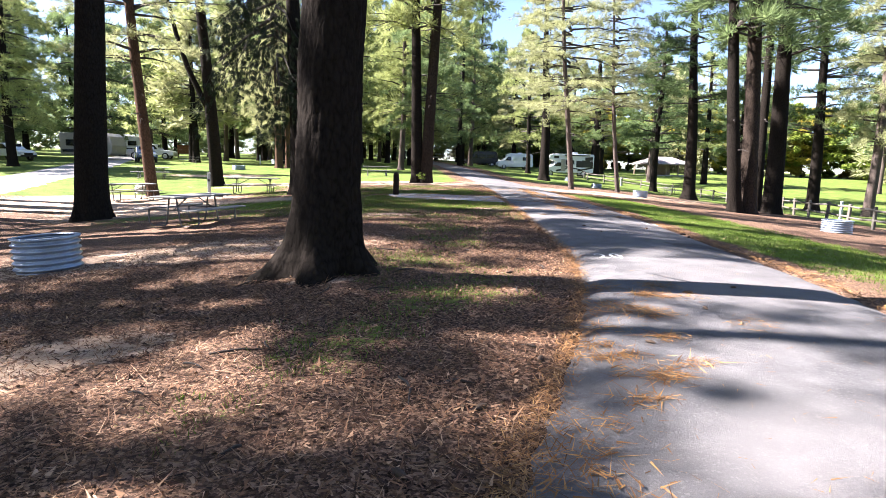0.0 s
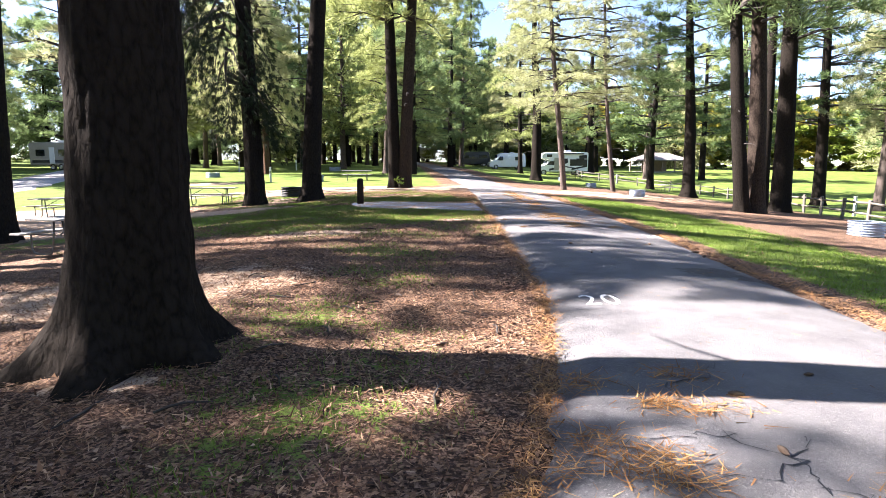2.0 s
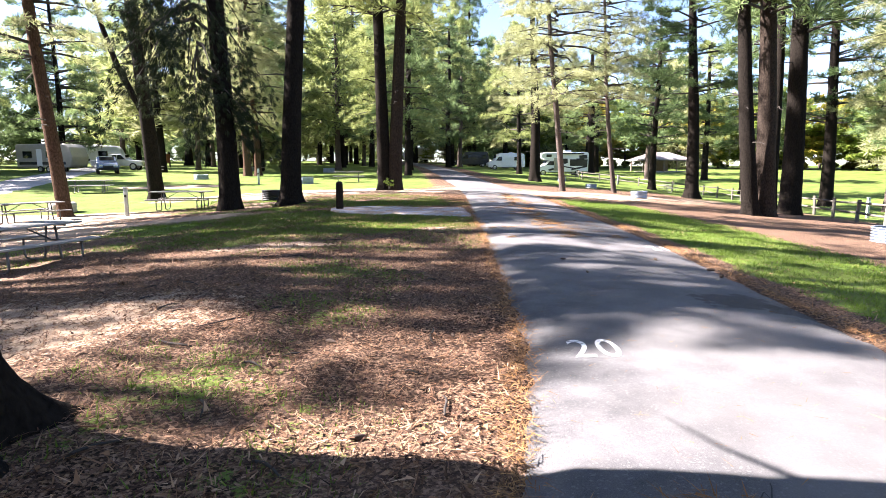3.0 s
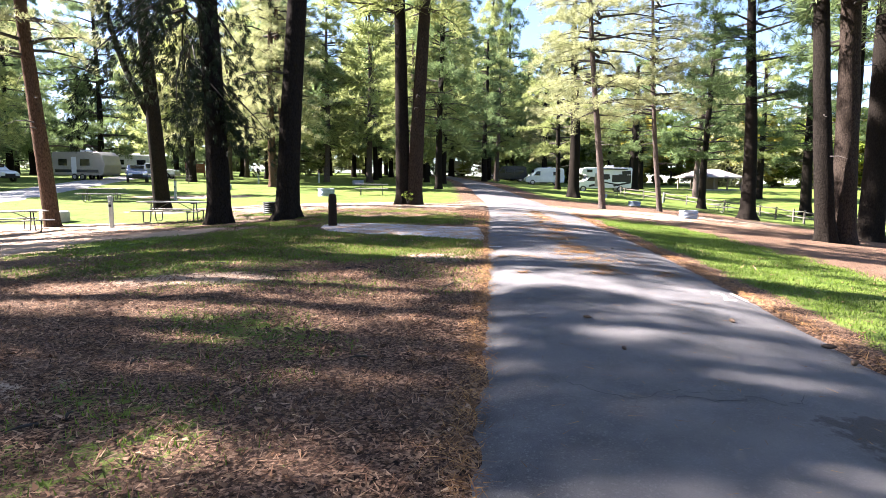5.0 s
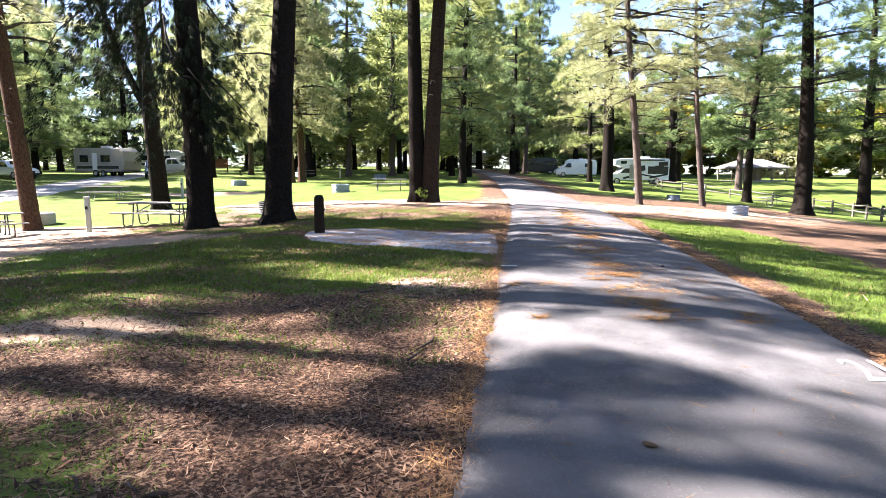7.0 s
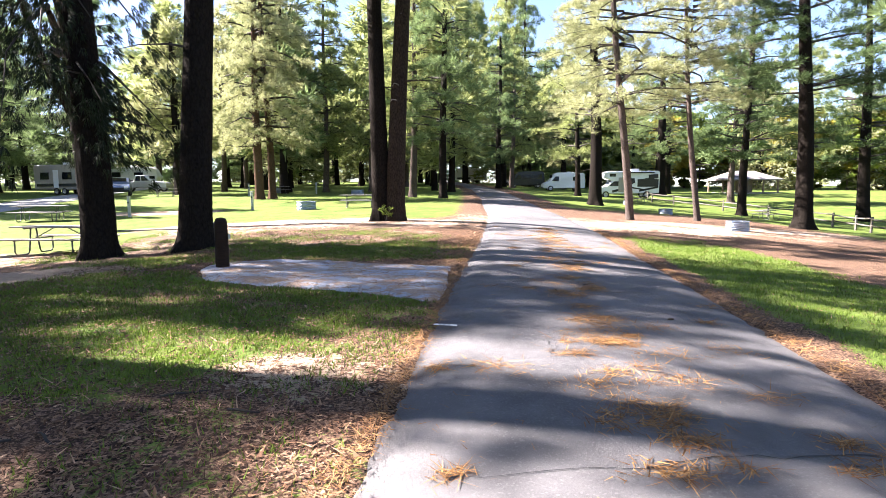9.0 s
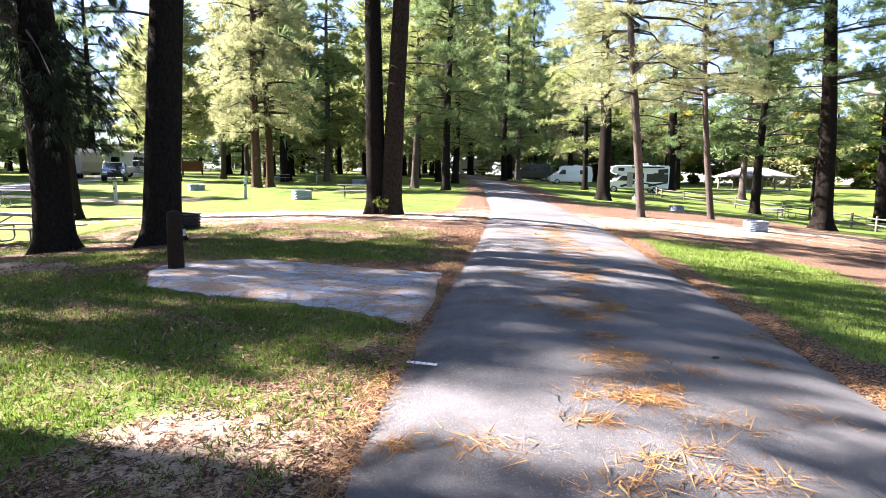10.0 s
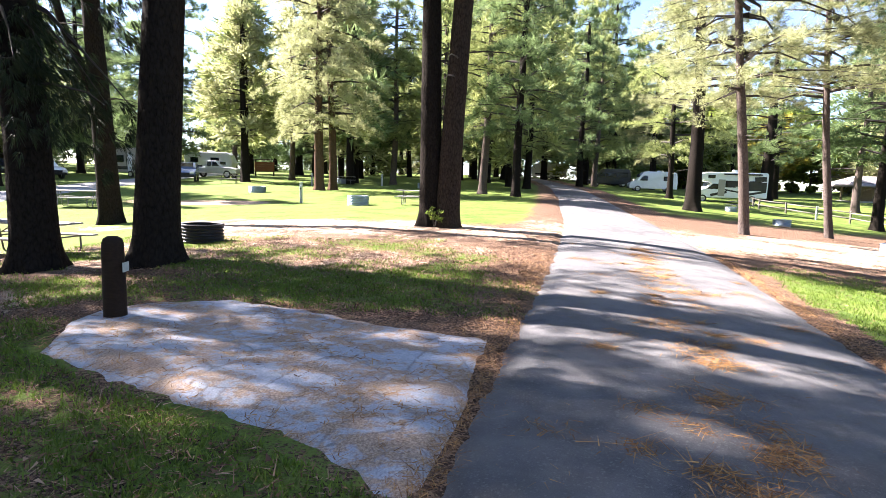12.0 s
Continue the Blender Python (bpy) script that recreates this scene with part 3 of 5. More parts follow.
def trunk_mesh(H, r, lean, sway, flare, segs, rings, seed, mat, ridge=0.0, top=0.35):
    """A tapered trunk with root flare, sway, and furrows where it is seen near."""
    rr = np.random.default_rng(seed)
    ph = rr.uniform(0, 6.28, 6)
    vs, fs = [], []
    lobes = rr.integers(4, 7)
    for i in range(rings + 1):
        u = (i / rings) ** 1.6
        z = -0.25 + (H + 0.25) * u
        rad = r * (1 - (1 - top) * max(0, z) / H)
        cx = lean[0] * z + sway * math.sin(z * 0.33 + ph[0]) - sway * math.sin(ph[0])
        cy = lean[1] * z + sway * math.sin(z * 0.27 + ph[1]) - sway * math.sin(ph[1])
        for s in range(segs):
            w = 2 * math.pi * s / segs
            f = flare * math.exp(-max(z, 0) / (0.62 * r + 0.06)) * (0.55 + 0.45 * math.cos(lobes * w + ph[2]) + 0.25 * math.cos(2 * w + ph[3]))
            q = rad * (1 + f + 0.035 * math.sin(3 * w + ph[4] + z * 0.4) + 0.06 * flare * math.exp(-max(z, 0) / 1.5))
            if ridge:
                n1 = noise.noise((math.cos(w) * 5.0, math.sin(w) * 5.0, z * 1.3 + ph[5]))
                n2 = noise.noise((math.cos(w) * 13.0, math.sin(w) * 13.0, z * 5.0 + ph[5]))
                q += ridge * (abs(n1) * 1.1 + 0.7 * abs(n2) - 0.4)
            vs.append((cx + q * math.cos(w), cy + q * math.sin(w), z))
    for i in range(rings):
        fs += [(i * segs + s, i * segs + (s + 1) % segs, (i + 1) * segs + (s + 1) % segs, (i + 1) * segs + s) for s in range(segs)]
    return mesh("trunk", vs, fs, mat, smooth=True), (lean, sway, ph)


def axis_at(info, z):
    lean, sway, ph = info
    return (lean[0] * z + sway * (math.sin(z * 0.33 + ph[0]) - math.sin(ph[0])), lean[1] * z + sway * (math.sin(z * 0.27 + ph[1]) - math.sin(ph[1])))


TREE_COUNT = [0]


def tree(x, y, r, H=18.0, crown_from=8.0, kind="high", mat=None, bark=None, lean=(0, 0), sway=0.08, flare=0.5, near=0, dead=6, wide=1.0,
         name="pine_tree", label="tall pine tree with dark furrowed bark and a high crown", category="tree", group="", stubs_to=None):
    """A tree: trunk, dead lower limbs, crown on its upper part."""
    TREE_COUNT[0] += 1
    k = TREE_COUNT[0]
    t = thing(name, label, category, (x, y, hz(x, y) - 0.02), 0, group)
    segs, rings = ((72, 150), (28, 48), (12, 16))[2 - near]
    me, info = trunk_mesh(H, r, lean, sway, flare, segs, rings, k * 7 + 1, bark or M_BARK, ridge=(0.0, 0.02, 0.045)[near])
    part("trunk", me, t)
    rr = np.random.default_rng(k * 31)
    bv, bf = [], []
    for _ in range(dead):
        z = rr.uniform(min(3.0, crown_from * 0.5), max(crown_from, 3.5) + 1)
        a, L = rr.uniform(0, 6.28), rr.uniform(0.5, 2.2)
        cx, cy = axis_at(info, z)
        h = Vector((math.cos(a), math.sin(a), 0))
        p = [Vector((cx, cy, z)) + h * L * u + Vector((0, 0, L * (0.15 * u - 0.3 * u * u))) + Vector(rr.standard_normal(3) * 0.05 * u) for u in (0.0, 0.35, 0.7, 1.0)]
        v, f = tube_arrays(p, [0.035, 0.024, 0.014, 0.005], 5, False)
        o = len(bv)
        bv += v
        bf += [tuple(i + o for i in q) for q in f]
    if bv:
        tagged(part("dead_wood", mesh("dead_limbs", bv, bf, M_TWIG), t, label="bare dead lower limbs"), kind="stuff")
    b, c, ch = crown(kind, k % 3, mat or M_NEEDLE)
    cx, cy = axis_at(info, crown_from)
    s = (H + 1.5 - crown_from) / ch
    m = pose(cx, cy, crown_from, 0, 0, rr.uniform(0, 360)) @ Matrix.Diagonal((wide * s ** 0.5, wide * s ** 0.5, s, 1))
    tagged(part("bough_work", b, t, m), kind="stuff")
    tagged(part("crown", c, t, m), kind="stuff")
    return t


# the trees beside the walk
tree(-1.46, 7.5, 0.385, 22, 10, "high", near=2, flare=1.25, dead=3, lean=(0.038, 0.0), sway=0.03, label="huge old pine with thick bark darkened as if shaded and spreading roots")
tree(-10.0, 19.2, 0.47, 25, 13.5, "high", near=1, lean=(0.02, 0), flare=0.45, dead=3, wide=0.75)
tree(-12.1, 28.9, 0.27, 20, 6.5, "sparse", M_NEEDLE_PALE, M_BARK_RED, near=1, lean=(-0.05, 0), flare=0.35, dead=10, label="slender pine with reddish bark and pale foliage")
forked = tree(-11.0, 35.3, 0.38, 20, 9.5, "sparse", M_NEEDLE, M_BARK, lean=(-0.05, 0), near=1, wide=0.8, label="dark forked tree with a bare leaning limb on the lawn", dead=4)
limb = tube("leaning_limb", [(-0.2, -0.15, 4.3), (-0.7, -0.15, 5.3), (-1.35, -0.2, 6.8), (-1.9, -0.2, 8.6), (-2.3, -0.2, 10.5), (-2.5, -0.2, 13.0)], [0.17, 0.16, 0.14, 0.12, 0.09, 0.04], M_BARK, 10)
part("limb", limb, forked, label="bare dark limb leaning out from the trunk")
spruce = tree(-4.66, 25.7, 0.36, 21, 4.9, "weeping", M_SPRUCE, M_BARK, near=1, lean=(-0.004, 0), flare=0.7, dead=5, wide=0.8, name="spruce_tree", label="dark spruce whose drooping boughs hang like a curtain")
for bough in spruce.children:
    if bough.name.startswith(("bough_work", "crown")):
        bough.matrix_basis = pose(-0.8, 0.2, 0) @ bough.matrix_basis
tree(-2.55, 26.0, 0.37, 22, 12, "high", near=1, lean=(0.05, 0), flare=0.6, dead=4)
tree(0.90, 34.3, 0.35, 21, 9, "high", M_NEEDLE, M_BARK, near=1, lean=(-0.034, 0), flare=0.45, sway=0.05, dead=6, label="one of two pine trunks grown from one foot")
tree(1.42, 34.25, 0.36, 21, 9, "high", M_NEEDLE, M_BARK_BROWN, near=1, lean=(0.038, 0), flare=0.45, sway=0.05, dead=6, label="one of two pine trunks grown from one foot")
tree(16.2, 61.5, 0.55, 20, 8, "layered", M_NEEDLE_PALE, near=1, lean=(-0.03, 0), dead=5)
tree(13.3, 43.1, 0.22, 19, 6.0, "fine", M_NEEDLE_PALE, M_BARK_GREY, near=1, lean=(-0.095, 0), flare=0.3, dead=10, wide=1.2, label="pine with pale grey bark and bright yellow-green foliage")
tree(18.8, 47.3, 0.19, 19, 7.0, "fine", M_NEEDLE_PALE, M_BARK_GREY, near=1, lean=(-0.095, 0), flare=0.3, dead=9, label="slim pine with pale bark")
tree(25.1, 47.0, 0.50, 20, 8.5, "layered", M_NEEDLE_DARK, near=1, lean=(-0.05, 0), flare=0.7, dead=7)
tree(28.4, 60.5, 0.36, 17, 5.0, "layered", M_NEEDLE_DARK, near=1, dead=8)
for dx, dy, r, ln in ((16.95, 27.8, 0.33, (-0.11, 0)), (17.85, 28.1, 0.42, (-0.07, 0)), (21.4, 31.2, 0.50, (-0.028, 0)), (22.1, 33.6, 0.30, (-0.035, 0))):
    tree(dx, dy, r, 22, 9, "high", M_NEEDLE_BLUE, M_BARK_BROWN if 0.38 < r < 0.45 else M_BARK, near=1, lean=ln, flare=0.5, dead=4, group="clump of pines", label="tall pine in a tight clump, bark sunlit on one side")
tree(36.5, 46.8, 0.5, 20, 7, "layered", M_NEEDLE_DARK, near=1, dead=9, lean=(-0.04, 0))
tree(37.0, 41.5, 0.38, 19, 6, "full", M_NEEDLE_PALE, M_BARK_GREY, near=1, dead=6)
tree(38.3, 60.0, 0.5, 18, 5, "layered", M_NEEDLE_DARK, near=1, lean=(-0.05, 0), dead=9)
tree(45.0, 79.0, 0.45, 18, 5, "layered", M_NEEDLE, near=1, lean=(-0.02, 0), dead=9)

# the grove ahead, between the two roads
for x, y, r, cf, kd, mt, bk in ((-11.6, 57.4, 0.36, 4.4, "fine", M_NEEDLE_PALE, M_BARK_RED), (-10.9, 58.4, 0.30, 5.0, "full", M_NEEDLE_PALE, M_BARK_RED), (-13.9, 72.5, 0.30, 4.2, "full", M_NEEDLE, M_BARK),
                                (-9.6, 72.5, 0.32, 4.5, "full", M_NEEDLE, M_BARK_GREY), (-30, 97, 0.6, 4.0, "layered", M_NEEDLE_PALE, M_BARK), (-23, 104, 0.42, 5, "full", M_NEEDLE, M_BARK),
                                (0.4, 60.6, 0.32, 5.5, "full", M_NEEDLE, M_BARK_GREY), (3.05, 58.2, 0.32, 5, "full", M_NEEDLE_BLUE, M_BARK), (1.9, 77, 0.36, 5, "full", M_NEEDLE, M_BARK), (-1.2, 88, 0.4, 5, "far", M_NEEDLE, M_BARK),
                                (-18.5, 115, 0.4, 5, "far", M_NEEDLE, M_BARK), (-15, 106, 0.4, 5, "far", M_NEEDLE_BLUE, M_BARK), (-10, 99, 0.4, 4.5, "far", M_NEEDLE, M_BARK), (-5, 84, 0.36, 4.5, "full", M_NEEDLE_BLUE, M_BARK),
                                (-18, 89, 0.36, 4, "full", M_NEEDLE, M_BARK), (0, 106, 0.4, 5, "far", M_NEEDLE_BLUE, M_BARK), (-31.5, 50, 0.35, 4, "full", M_NEEDLE, M_BARK), (-37, 47, 0.35, 4, "full", M_NEEDLE_BLUE, M_BARK),
                                (10.6, 92.5, 0.42, 4, "full", M_NEEDLE_BLUE, M_BARK), (12.9, 97, 0.38, 5, "layered", M_NEEDLE, M_BARK_GREY), (18.6, 78.6, 0.32, 4.5, "layered", M_NEEDLE, M_BARK),
                                (33.5, 93, 0.8, 5, "layered", M_NEEDLE_BLUE, M_BARK), (36.5, 98, 0.55, 5, "layered", M_NEEDLE, M_BARK), (22, 104, 0.5, 4, "full", M_NEEDLE_PALE, M_BARK), (6.5, 120, 0.4, 5, "far", M_NEEDLE, M_BARK)):
    tree(x, y, r, 17 + (x * 7 + y * 3) % 4, cf, kd, mt, bk, near=1 if y < 75 else 0, dead=5, label="pine in the grove with foliage reaching low", lean=(0.02 * math.sin(x * 3), 0), group="grove of pines")

# unseen trees added beside and behind the start of the walk to shade the ground
for x, y, cf, ht, wd in ((-14.5, 14.4, 10.5, 20.5, 0.48), (-19, 16.1, 14, 25, 0.65), (-13.5, 8.3, 11, 16.5, 0.6), (-17, 10.1, 8, 15, 0.95), (-22, 10.9, 8, 18, 0.8), (-24, 27.5, 11, 28, 0.7), (-24, 25.5, 13, 28, 0.55), (-17, 24.5, 9, 22, 0.8), (-18, 26.3, 9, 22, 0.6), (-15.5, 14.5, 13, 21.5, 0.58),
                         (-20, 20.6, 8, 18.4, 1), (-21, 21.5, 9, 19.2, 1), (-17.5, 23.1, 8, 16.5, 0.75), (-21, 7.6, 8, 18.4, 1.15), (-25, 15.5, 8, 19, 0.6), (-12, -3.0, 8, 20, 1), (-24, 5.6, 9, 20.3, 1.15), (-18, 5.1, 8, 15, 0.9),
                         (-7, -8.0, 8, 20, 1.1), (-16, -10.0, 8, 20, 1.1), (3, -10.0, 8, 20, 1.1), (11, -6.0, 8, 20, 1.1), (18, 0.0, 8, 20, 1.1), (26, 12.0, 8, 20, 1.1), (-30, -2.0, 7, 20, 1.1), (9.5, -14.0, 8, 20, 1.1), (-16.5, 11.9, 9, 15, 0.55), (-16, 9.0, 8, 14, 0.5), (-14, 17.9, 12, 16, 0.45), (-17, 17.2, 17, 23, 0.7), (-16, 6.4, 9, 15, 0.4), (-16, 15.9, 16, 22, 0.6), (-16.5, 20.8, 17, 23, 0.38)):
    tree(x, y, 0.33, ht, cf, "high", M_NEEDLE, near=0, dead=4, group="pines round the campsite", wide=wd)

# the wood all round
rg = np.random.default_rng(11)
for i in range(60):
    a = rg.uniform(-0.95, 0.95)
    d = rg.uniform(62, 96)
    x, y = 4 + d * math.sin(a), 8 + d * math.cos(a)
    if 4 < x < 36 or abs(x + 31) < 7 or (x > 20 and y < 60) or (38 < x < 62 and y > 60) or (x < -24 and y < 80 and i % 2):
        continue
    tree(x, y, 0.3 + 0.1 * rg.random(), 15 + (i * 5) % 7, 3.2 + (i % 4) * 0.7, "far", (M_NEEDLE, M_NEEDLE_BLUE, M_NEEDLE_PALE)[i % 3], (M_BARK, M_BARK_GREY)[i % 2], dead=2, group="far wood", wide=1.1,
         label="pine at the back of the grove, foliage in soft layers")
for x, y, ht in ((1.2, 97, 29), (12.6, 105, 30), (6.8, 118, 34), (-4.2, 103, 30), (16.8, 112, 31), (-9, 110, 31), (9.4, 140, 38), (2.2, 138, 38), (-6, 116, 27), (-2, 124, 26), (2, 119, 24), (4, 134, 28), (9.5, 127, 27), (13.5, 119, 25), (17, 130, 28), (22, 122, 25), (27, 126, 24), (-11, 122, 27), (-20, 128, 26)):
    tree(x, y, 0.4, ht, 4.5, "full", (M_NEEDLE, M_NEEDLE_BLUE)[x > 14], M_BARK, dead=3, group="far wood", wide=1.0, label="tall pine closing the view along the road")
for x, y, ht, kd in ((-41, 83, 24, "layered"), (-37, 96, 27, "full"), (-30, 108, 28, "full"), (-47, 75, 20, "full"), (-52, 86, 23, "full"), (-49, 66, 17, "full"), (-56, 74, 20, "full"), (-25.5, 92, 23, "full"), (-21, 97, 24, "full")):
    tree(x, y, 0.4, ht, 3.6, kd, M_NEEDLE_BLUE, M_BARK, dead=3, group="far wood", wide=1.1, label="dark pine behind the gravel road")
r0 = np.random.default_rng(5)
for i in range(125):
    a = r0.uniform(-1.35, 1.35)
    d = r0.uniform(98, 150)
    x, y = 3 + d * math.sin(a), 10 + d * math.cos(a)
    if abs(x - 6) < 5 or (30 < x < 75 and 60 < y < 112) or (x < -24 and abs(x + 34) < 5):
        continue
    right = x > 30
    mt = (M_NEEDLE, M_NEEDLE_BLUE, M_NEEDLE_PALE, M_NEEDLE)[i % 4]
    if right and i % 2:
        tree(x, y, 0.25, 11 + i % 4, 1.5, "broad", (M_LEAF, M_LEAF_GOLD)[i % 3 == 0], M_BARK_GREY, dead=0, name="leafy_tree", label="leafy tree at the edge of the meadow, turning yellow", group="far wood", wide=1.3)
    else:
        tree(x, y, 0.35, 15 + (i * 5) % 8, 0.6 + (i % 3) * 0.8, "far", mt, M_BARK, dead=0, group="far wood", wide=1.25, label="far pine with dense dark foliage")
for i in range(26):
    x, y = 26 + i * 2.9 + r0.uniform(-2, 2), 128 - 0.55 * i * 2.9 * (i > 9) + r0.uniform(-5, 5) + (i > 9) * 14
    tree(x, y, 0.25, 10 + i % 5, 0.8, "broad", (M_LEAF, M_LEAF, M_LEAF_GOLD)[i % 3], M_BARK_GREY, dead=0, name="leafy_tree", label="leafy tree at the edge of the meadow, turning yellow", group="far wood", wide=1.5)
for i in range(18):
    a = r0.uniform(1.5, 4.8)
    d = r0.uniform(32, 60)
    tree(3 + d * math.sin(a), 5 + d * math.cos(a), 0.35, 18, 4, "far", M_NEEDLE, M_BARK, dead=0, group="far wood", wide=1.2, label="far pine with dense dark foliage")


# ---- campsite things ----
def fire_ring(x, y, r, h, mat, label, tilt=(0, 0), group="fire rings"):
    """A corrugated steel ring with a flange round its rim and ash inside."""
    t = thing("fire_ring", label, "fire ring", (x, y, hz(x, y) - 0.03), 0, group)
    t.matrix_basis = pose(x, y, hz(x, y) - 0.03, tilt[0], tilt[1], 0)
    n = 36
    wall = [(r + 0.022 * math.cos(2 * math.pi * 6 * i / n), h * i / n) for i in range(n + 1)]
    inner = [(q - 0.03, z) for q, z in reversed(wall)]
    part("wall", lathe("wall", wall + inner, mat, 40), t)
    part("rim", lathe("rim", [(r + 0.02, h - 0.015), (r + 0.025, h + 0.012), (r - 0.05, h + 0.012), (r - 0.055, h - 0.008), (r + 0.01, h - 0.012)], mat, 48), t, label="flat steel flange")
    part("ash_bed", lathe("ash_bed", [(0.0, 0.14), (r * 0.5, 0.12), (r - 0.02, 0.07)], M_ASH, 32), t, label="grey ash and cinders")
    return t


RING_GALV = "corrugated galvanised steel fire ring standing on the ground"
fire_ring(-5.82, 9.55, 0.43, 0.54, M_GALV, "blue-grey corrugated galvanised fire ring with a flat rim", (0, -3))
fire_ring(-3.9, 29.6, 0.48, 0.47, M_SOOT, "soot-blackened corrugated steel fire ring beside a pine")
fire_ring(17.2, 39.4, 0.5, 0.48, M_GALV, RING_GALV)
fire_ring(19.7, 54.7, 0.5, 0.42, M_GALV, RING_GALV)
fire_ring(14.6, 18.4, 0.45, 0.46, M_GALV, RING_GALV)
fire_ring(-14.3, 53.0, 0.56, 0.42, M_GALV, RING_GALV)
fire_ring(-4.65, 44.7, 0.54, 0.5, M_GALV, RING_GALV)
fire_ring(-5.2, 66.2, 0.6, 0.5, M_GALV, RING_GALV)
fire_ring(-14.5, 71.0, 0.6, 0.5, M_GALV, RING_GALV)
fire_ring(20.5, 66.0, 0.45, 0.42, M_GALV, RING_GALV)


def planter_ring(x, y, r, h):
    t = thing("fire_bowl", "wide pale concrete fire bowl on sandy ground", "fire ring", (x, y, hz(x, y) - 0.03))
    part("bowl", lathe("bowl", [(r * 0.92, 0), (r, h * 0.3), (r, h * 0.8), (r * 0.95, h), (r * 0.8, h), (r * 0.78, h * 0.45), (0, h * 0.4)], M_CONC, 40), t)
    part("ash_bed", lathe("ash_bed", [(0, h * 0.62), (r * 0.4, h * 0.58), (r * 0.785, h * 0.48)], M_ASH, 28), t, label="grey ash")


planter_ring(-13.0, 30.4, 0.52, 0.46)


def picnic_table(x, y, rz, label, scale=1.0, length=1.9):
    """Boards on a frame of bent steel tube, with a bench along each side."""
    t = thing("picnic_table", label, "picnic table", (x, y, hz(x, y) + 0.0), rz, "picnic tables", scale=scale)
    H, hb = 0.74, 0.44
    board = box("top_board", (length, 0.142, 0.036), M_TABLE, bevel=0.006)
    for i in range(5):
        part("top_board", board, t, pose(0, (i - 2) * 0.150, H, 0, 0, 0))
    bench = box("bench_board", (length, 0.125, 0.036), M_TABLE, bevel=0.006)
    for sgn in (-1, 1):
        for k in (0, 1):
            part("bench_board", bench, t, pose(0, sgn * (0.60 + 0.135 * k), hb))
    for ex in (-length * 0.33, length * 0.33):
        for sgn in (-1, 1):
            pts = [(ex, sgn * 0.10, H - 0.03), (ex, sgn * 0.16, 0.30), (ex, sgn * 0.20, 0.09), (ex, sgn * 0.25, 0.03), (ex, sgn * 0.34, 0.022), (ex, sgn * 0.56, 0.022), (ex, sgn * 0.66, 0.04), (ex, sgn * 0.71, 0.12), (ex, sgn * 0.70, hb - 0.02)]
            part("leg_frame", tube("leg_frame", pts, 0.021, M_TUBE), t)
        part("crossbar", tube("crossbar", [(ex, -0.36, H - 0.035), (ex, 0.36, H - 0.035)], 0.018, M_TUBE), t)
        part("bench_arm", tube("bench_arm", [(ex, -0.74, hb - 0.03), (ex, 0.74, hb - 0.03)], 0.018, M_TUBE), t)
        part("brace", tube("brace", [(ex, 0, hb - 0.03), (ex * 0.25, 0, H - 0.03)], 0.014, M_TUBE), t)
    return t


TBL = "grey weathered picnic table with steel legs"
picnic_table(-5.65, 15.35, 70, TBL + " on needle litter", length=2.15)
picnic_table(-7.1, 27.9, 0, TBL + " beside a pine", length=2.3)
picnic_table(-12.4, 27.0, 55, TBL + " on sandy ground", length=2.3)
picnic_table(-16.7, 40.2, 15, TBL + " on the lawn", length=2.3)
picnic_table(-1.75, 45.6, 5, TBL + " on the lawn", length=2.2)
picnic_table(-22.0, 63.0, 20, TBL + " near the gravel road")
picnic_table(-13.6, 69.5, 10, TBL + " in the grove")
picnic_table(22.5, 70.0, 10, TBL + " beside the motorhome")
picnic_table(28.5, 57.0, 25, TBL + " beside the fence")


def pedestal(x, y, rz=0, h=1.12):
    t = thing("power_pedestal", "grey metal electric hook-up pedestal standing in the grass", "pedestal", (x, y, hz(x, y) - 0.03), rz, "power pedestals")
    part("post", box("post", (0.13, 0.11, h), M_PED, (0, 0, h / 2), 0.008), t)
    part("cap", box("cap", (0.16, 0.14, 0.035), M_PED, (0, 0, h + 0.012), 0.01), t)
    b = part("outlet_box", box("outlet_box", (0.12, 0.035, 0.26), M_PED, (0, -0.07, h * 0.74), 0.006), t)
    part("outlet_cover", box("outlet_cover", (0.085, 0.012, 0.10), M_SOOT, (0, -0.092, h * 0.72), 0.003), b, label="dark outlet cover")


for px, py, prz in ((-8.9, 27.1, 10), (-13.3, 42.0, 0), (-8.0, 45.4, 0), (-13.4, 66.0, 0), (-15.0, 64.5, 0), (-9.8, 69.0, 0), (27.0, 66.0, 0), (26.5, 32.0, 0)):
    pedestal(px, py, prz)


def marker_post(x, y):
    """A squat round-topped wooden site post with a small number plate."""
    t = thing("marker_post", "dark brown wooden site marker post with a rounded top", "post", (x, y, hz(x, y) - 0.05), 12)
    part("shaft", lathe("shaft", [(0.115, 0), (0.112, 0.4), (0.108, 0.80), (0.104, 0.88), (0.088, 0.925), (0.05, 0.95), (0.0, 0.955)], M_POST, 24), t)
    p = part("plate", box("plate", (0.012, 0.12, 0.10), M_PED, (0.135, -0.02, 0.63), 0.003), t, label="small pale metal site plate")
    part("bracket", box("bracket", (0.04, 0.02, 0.02), M_SOOT, (0.115, -0.02, 0.63), 0.003), p)


marker_post(-0.46, 22.4)


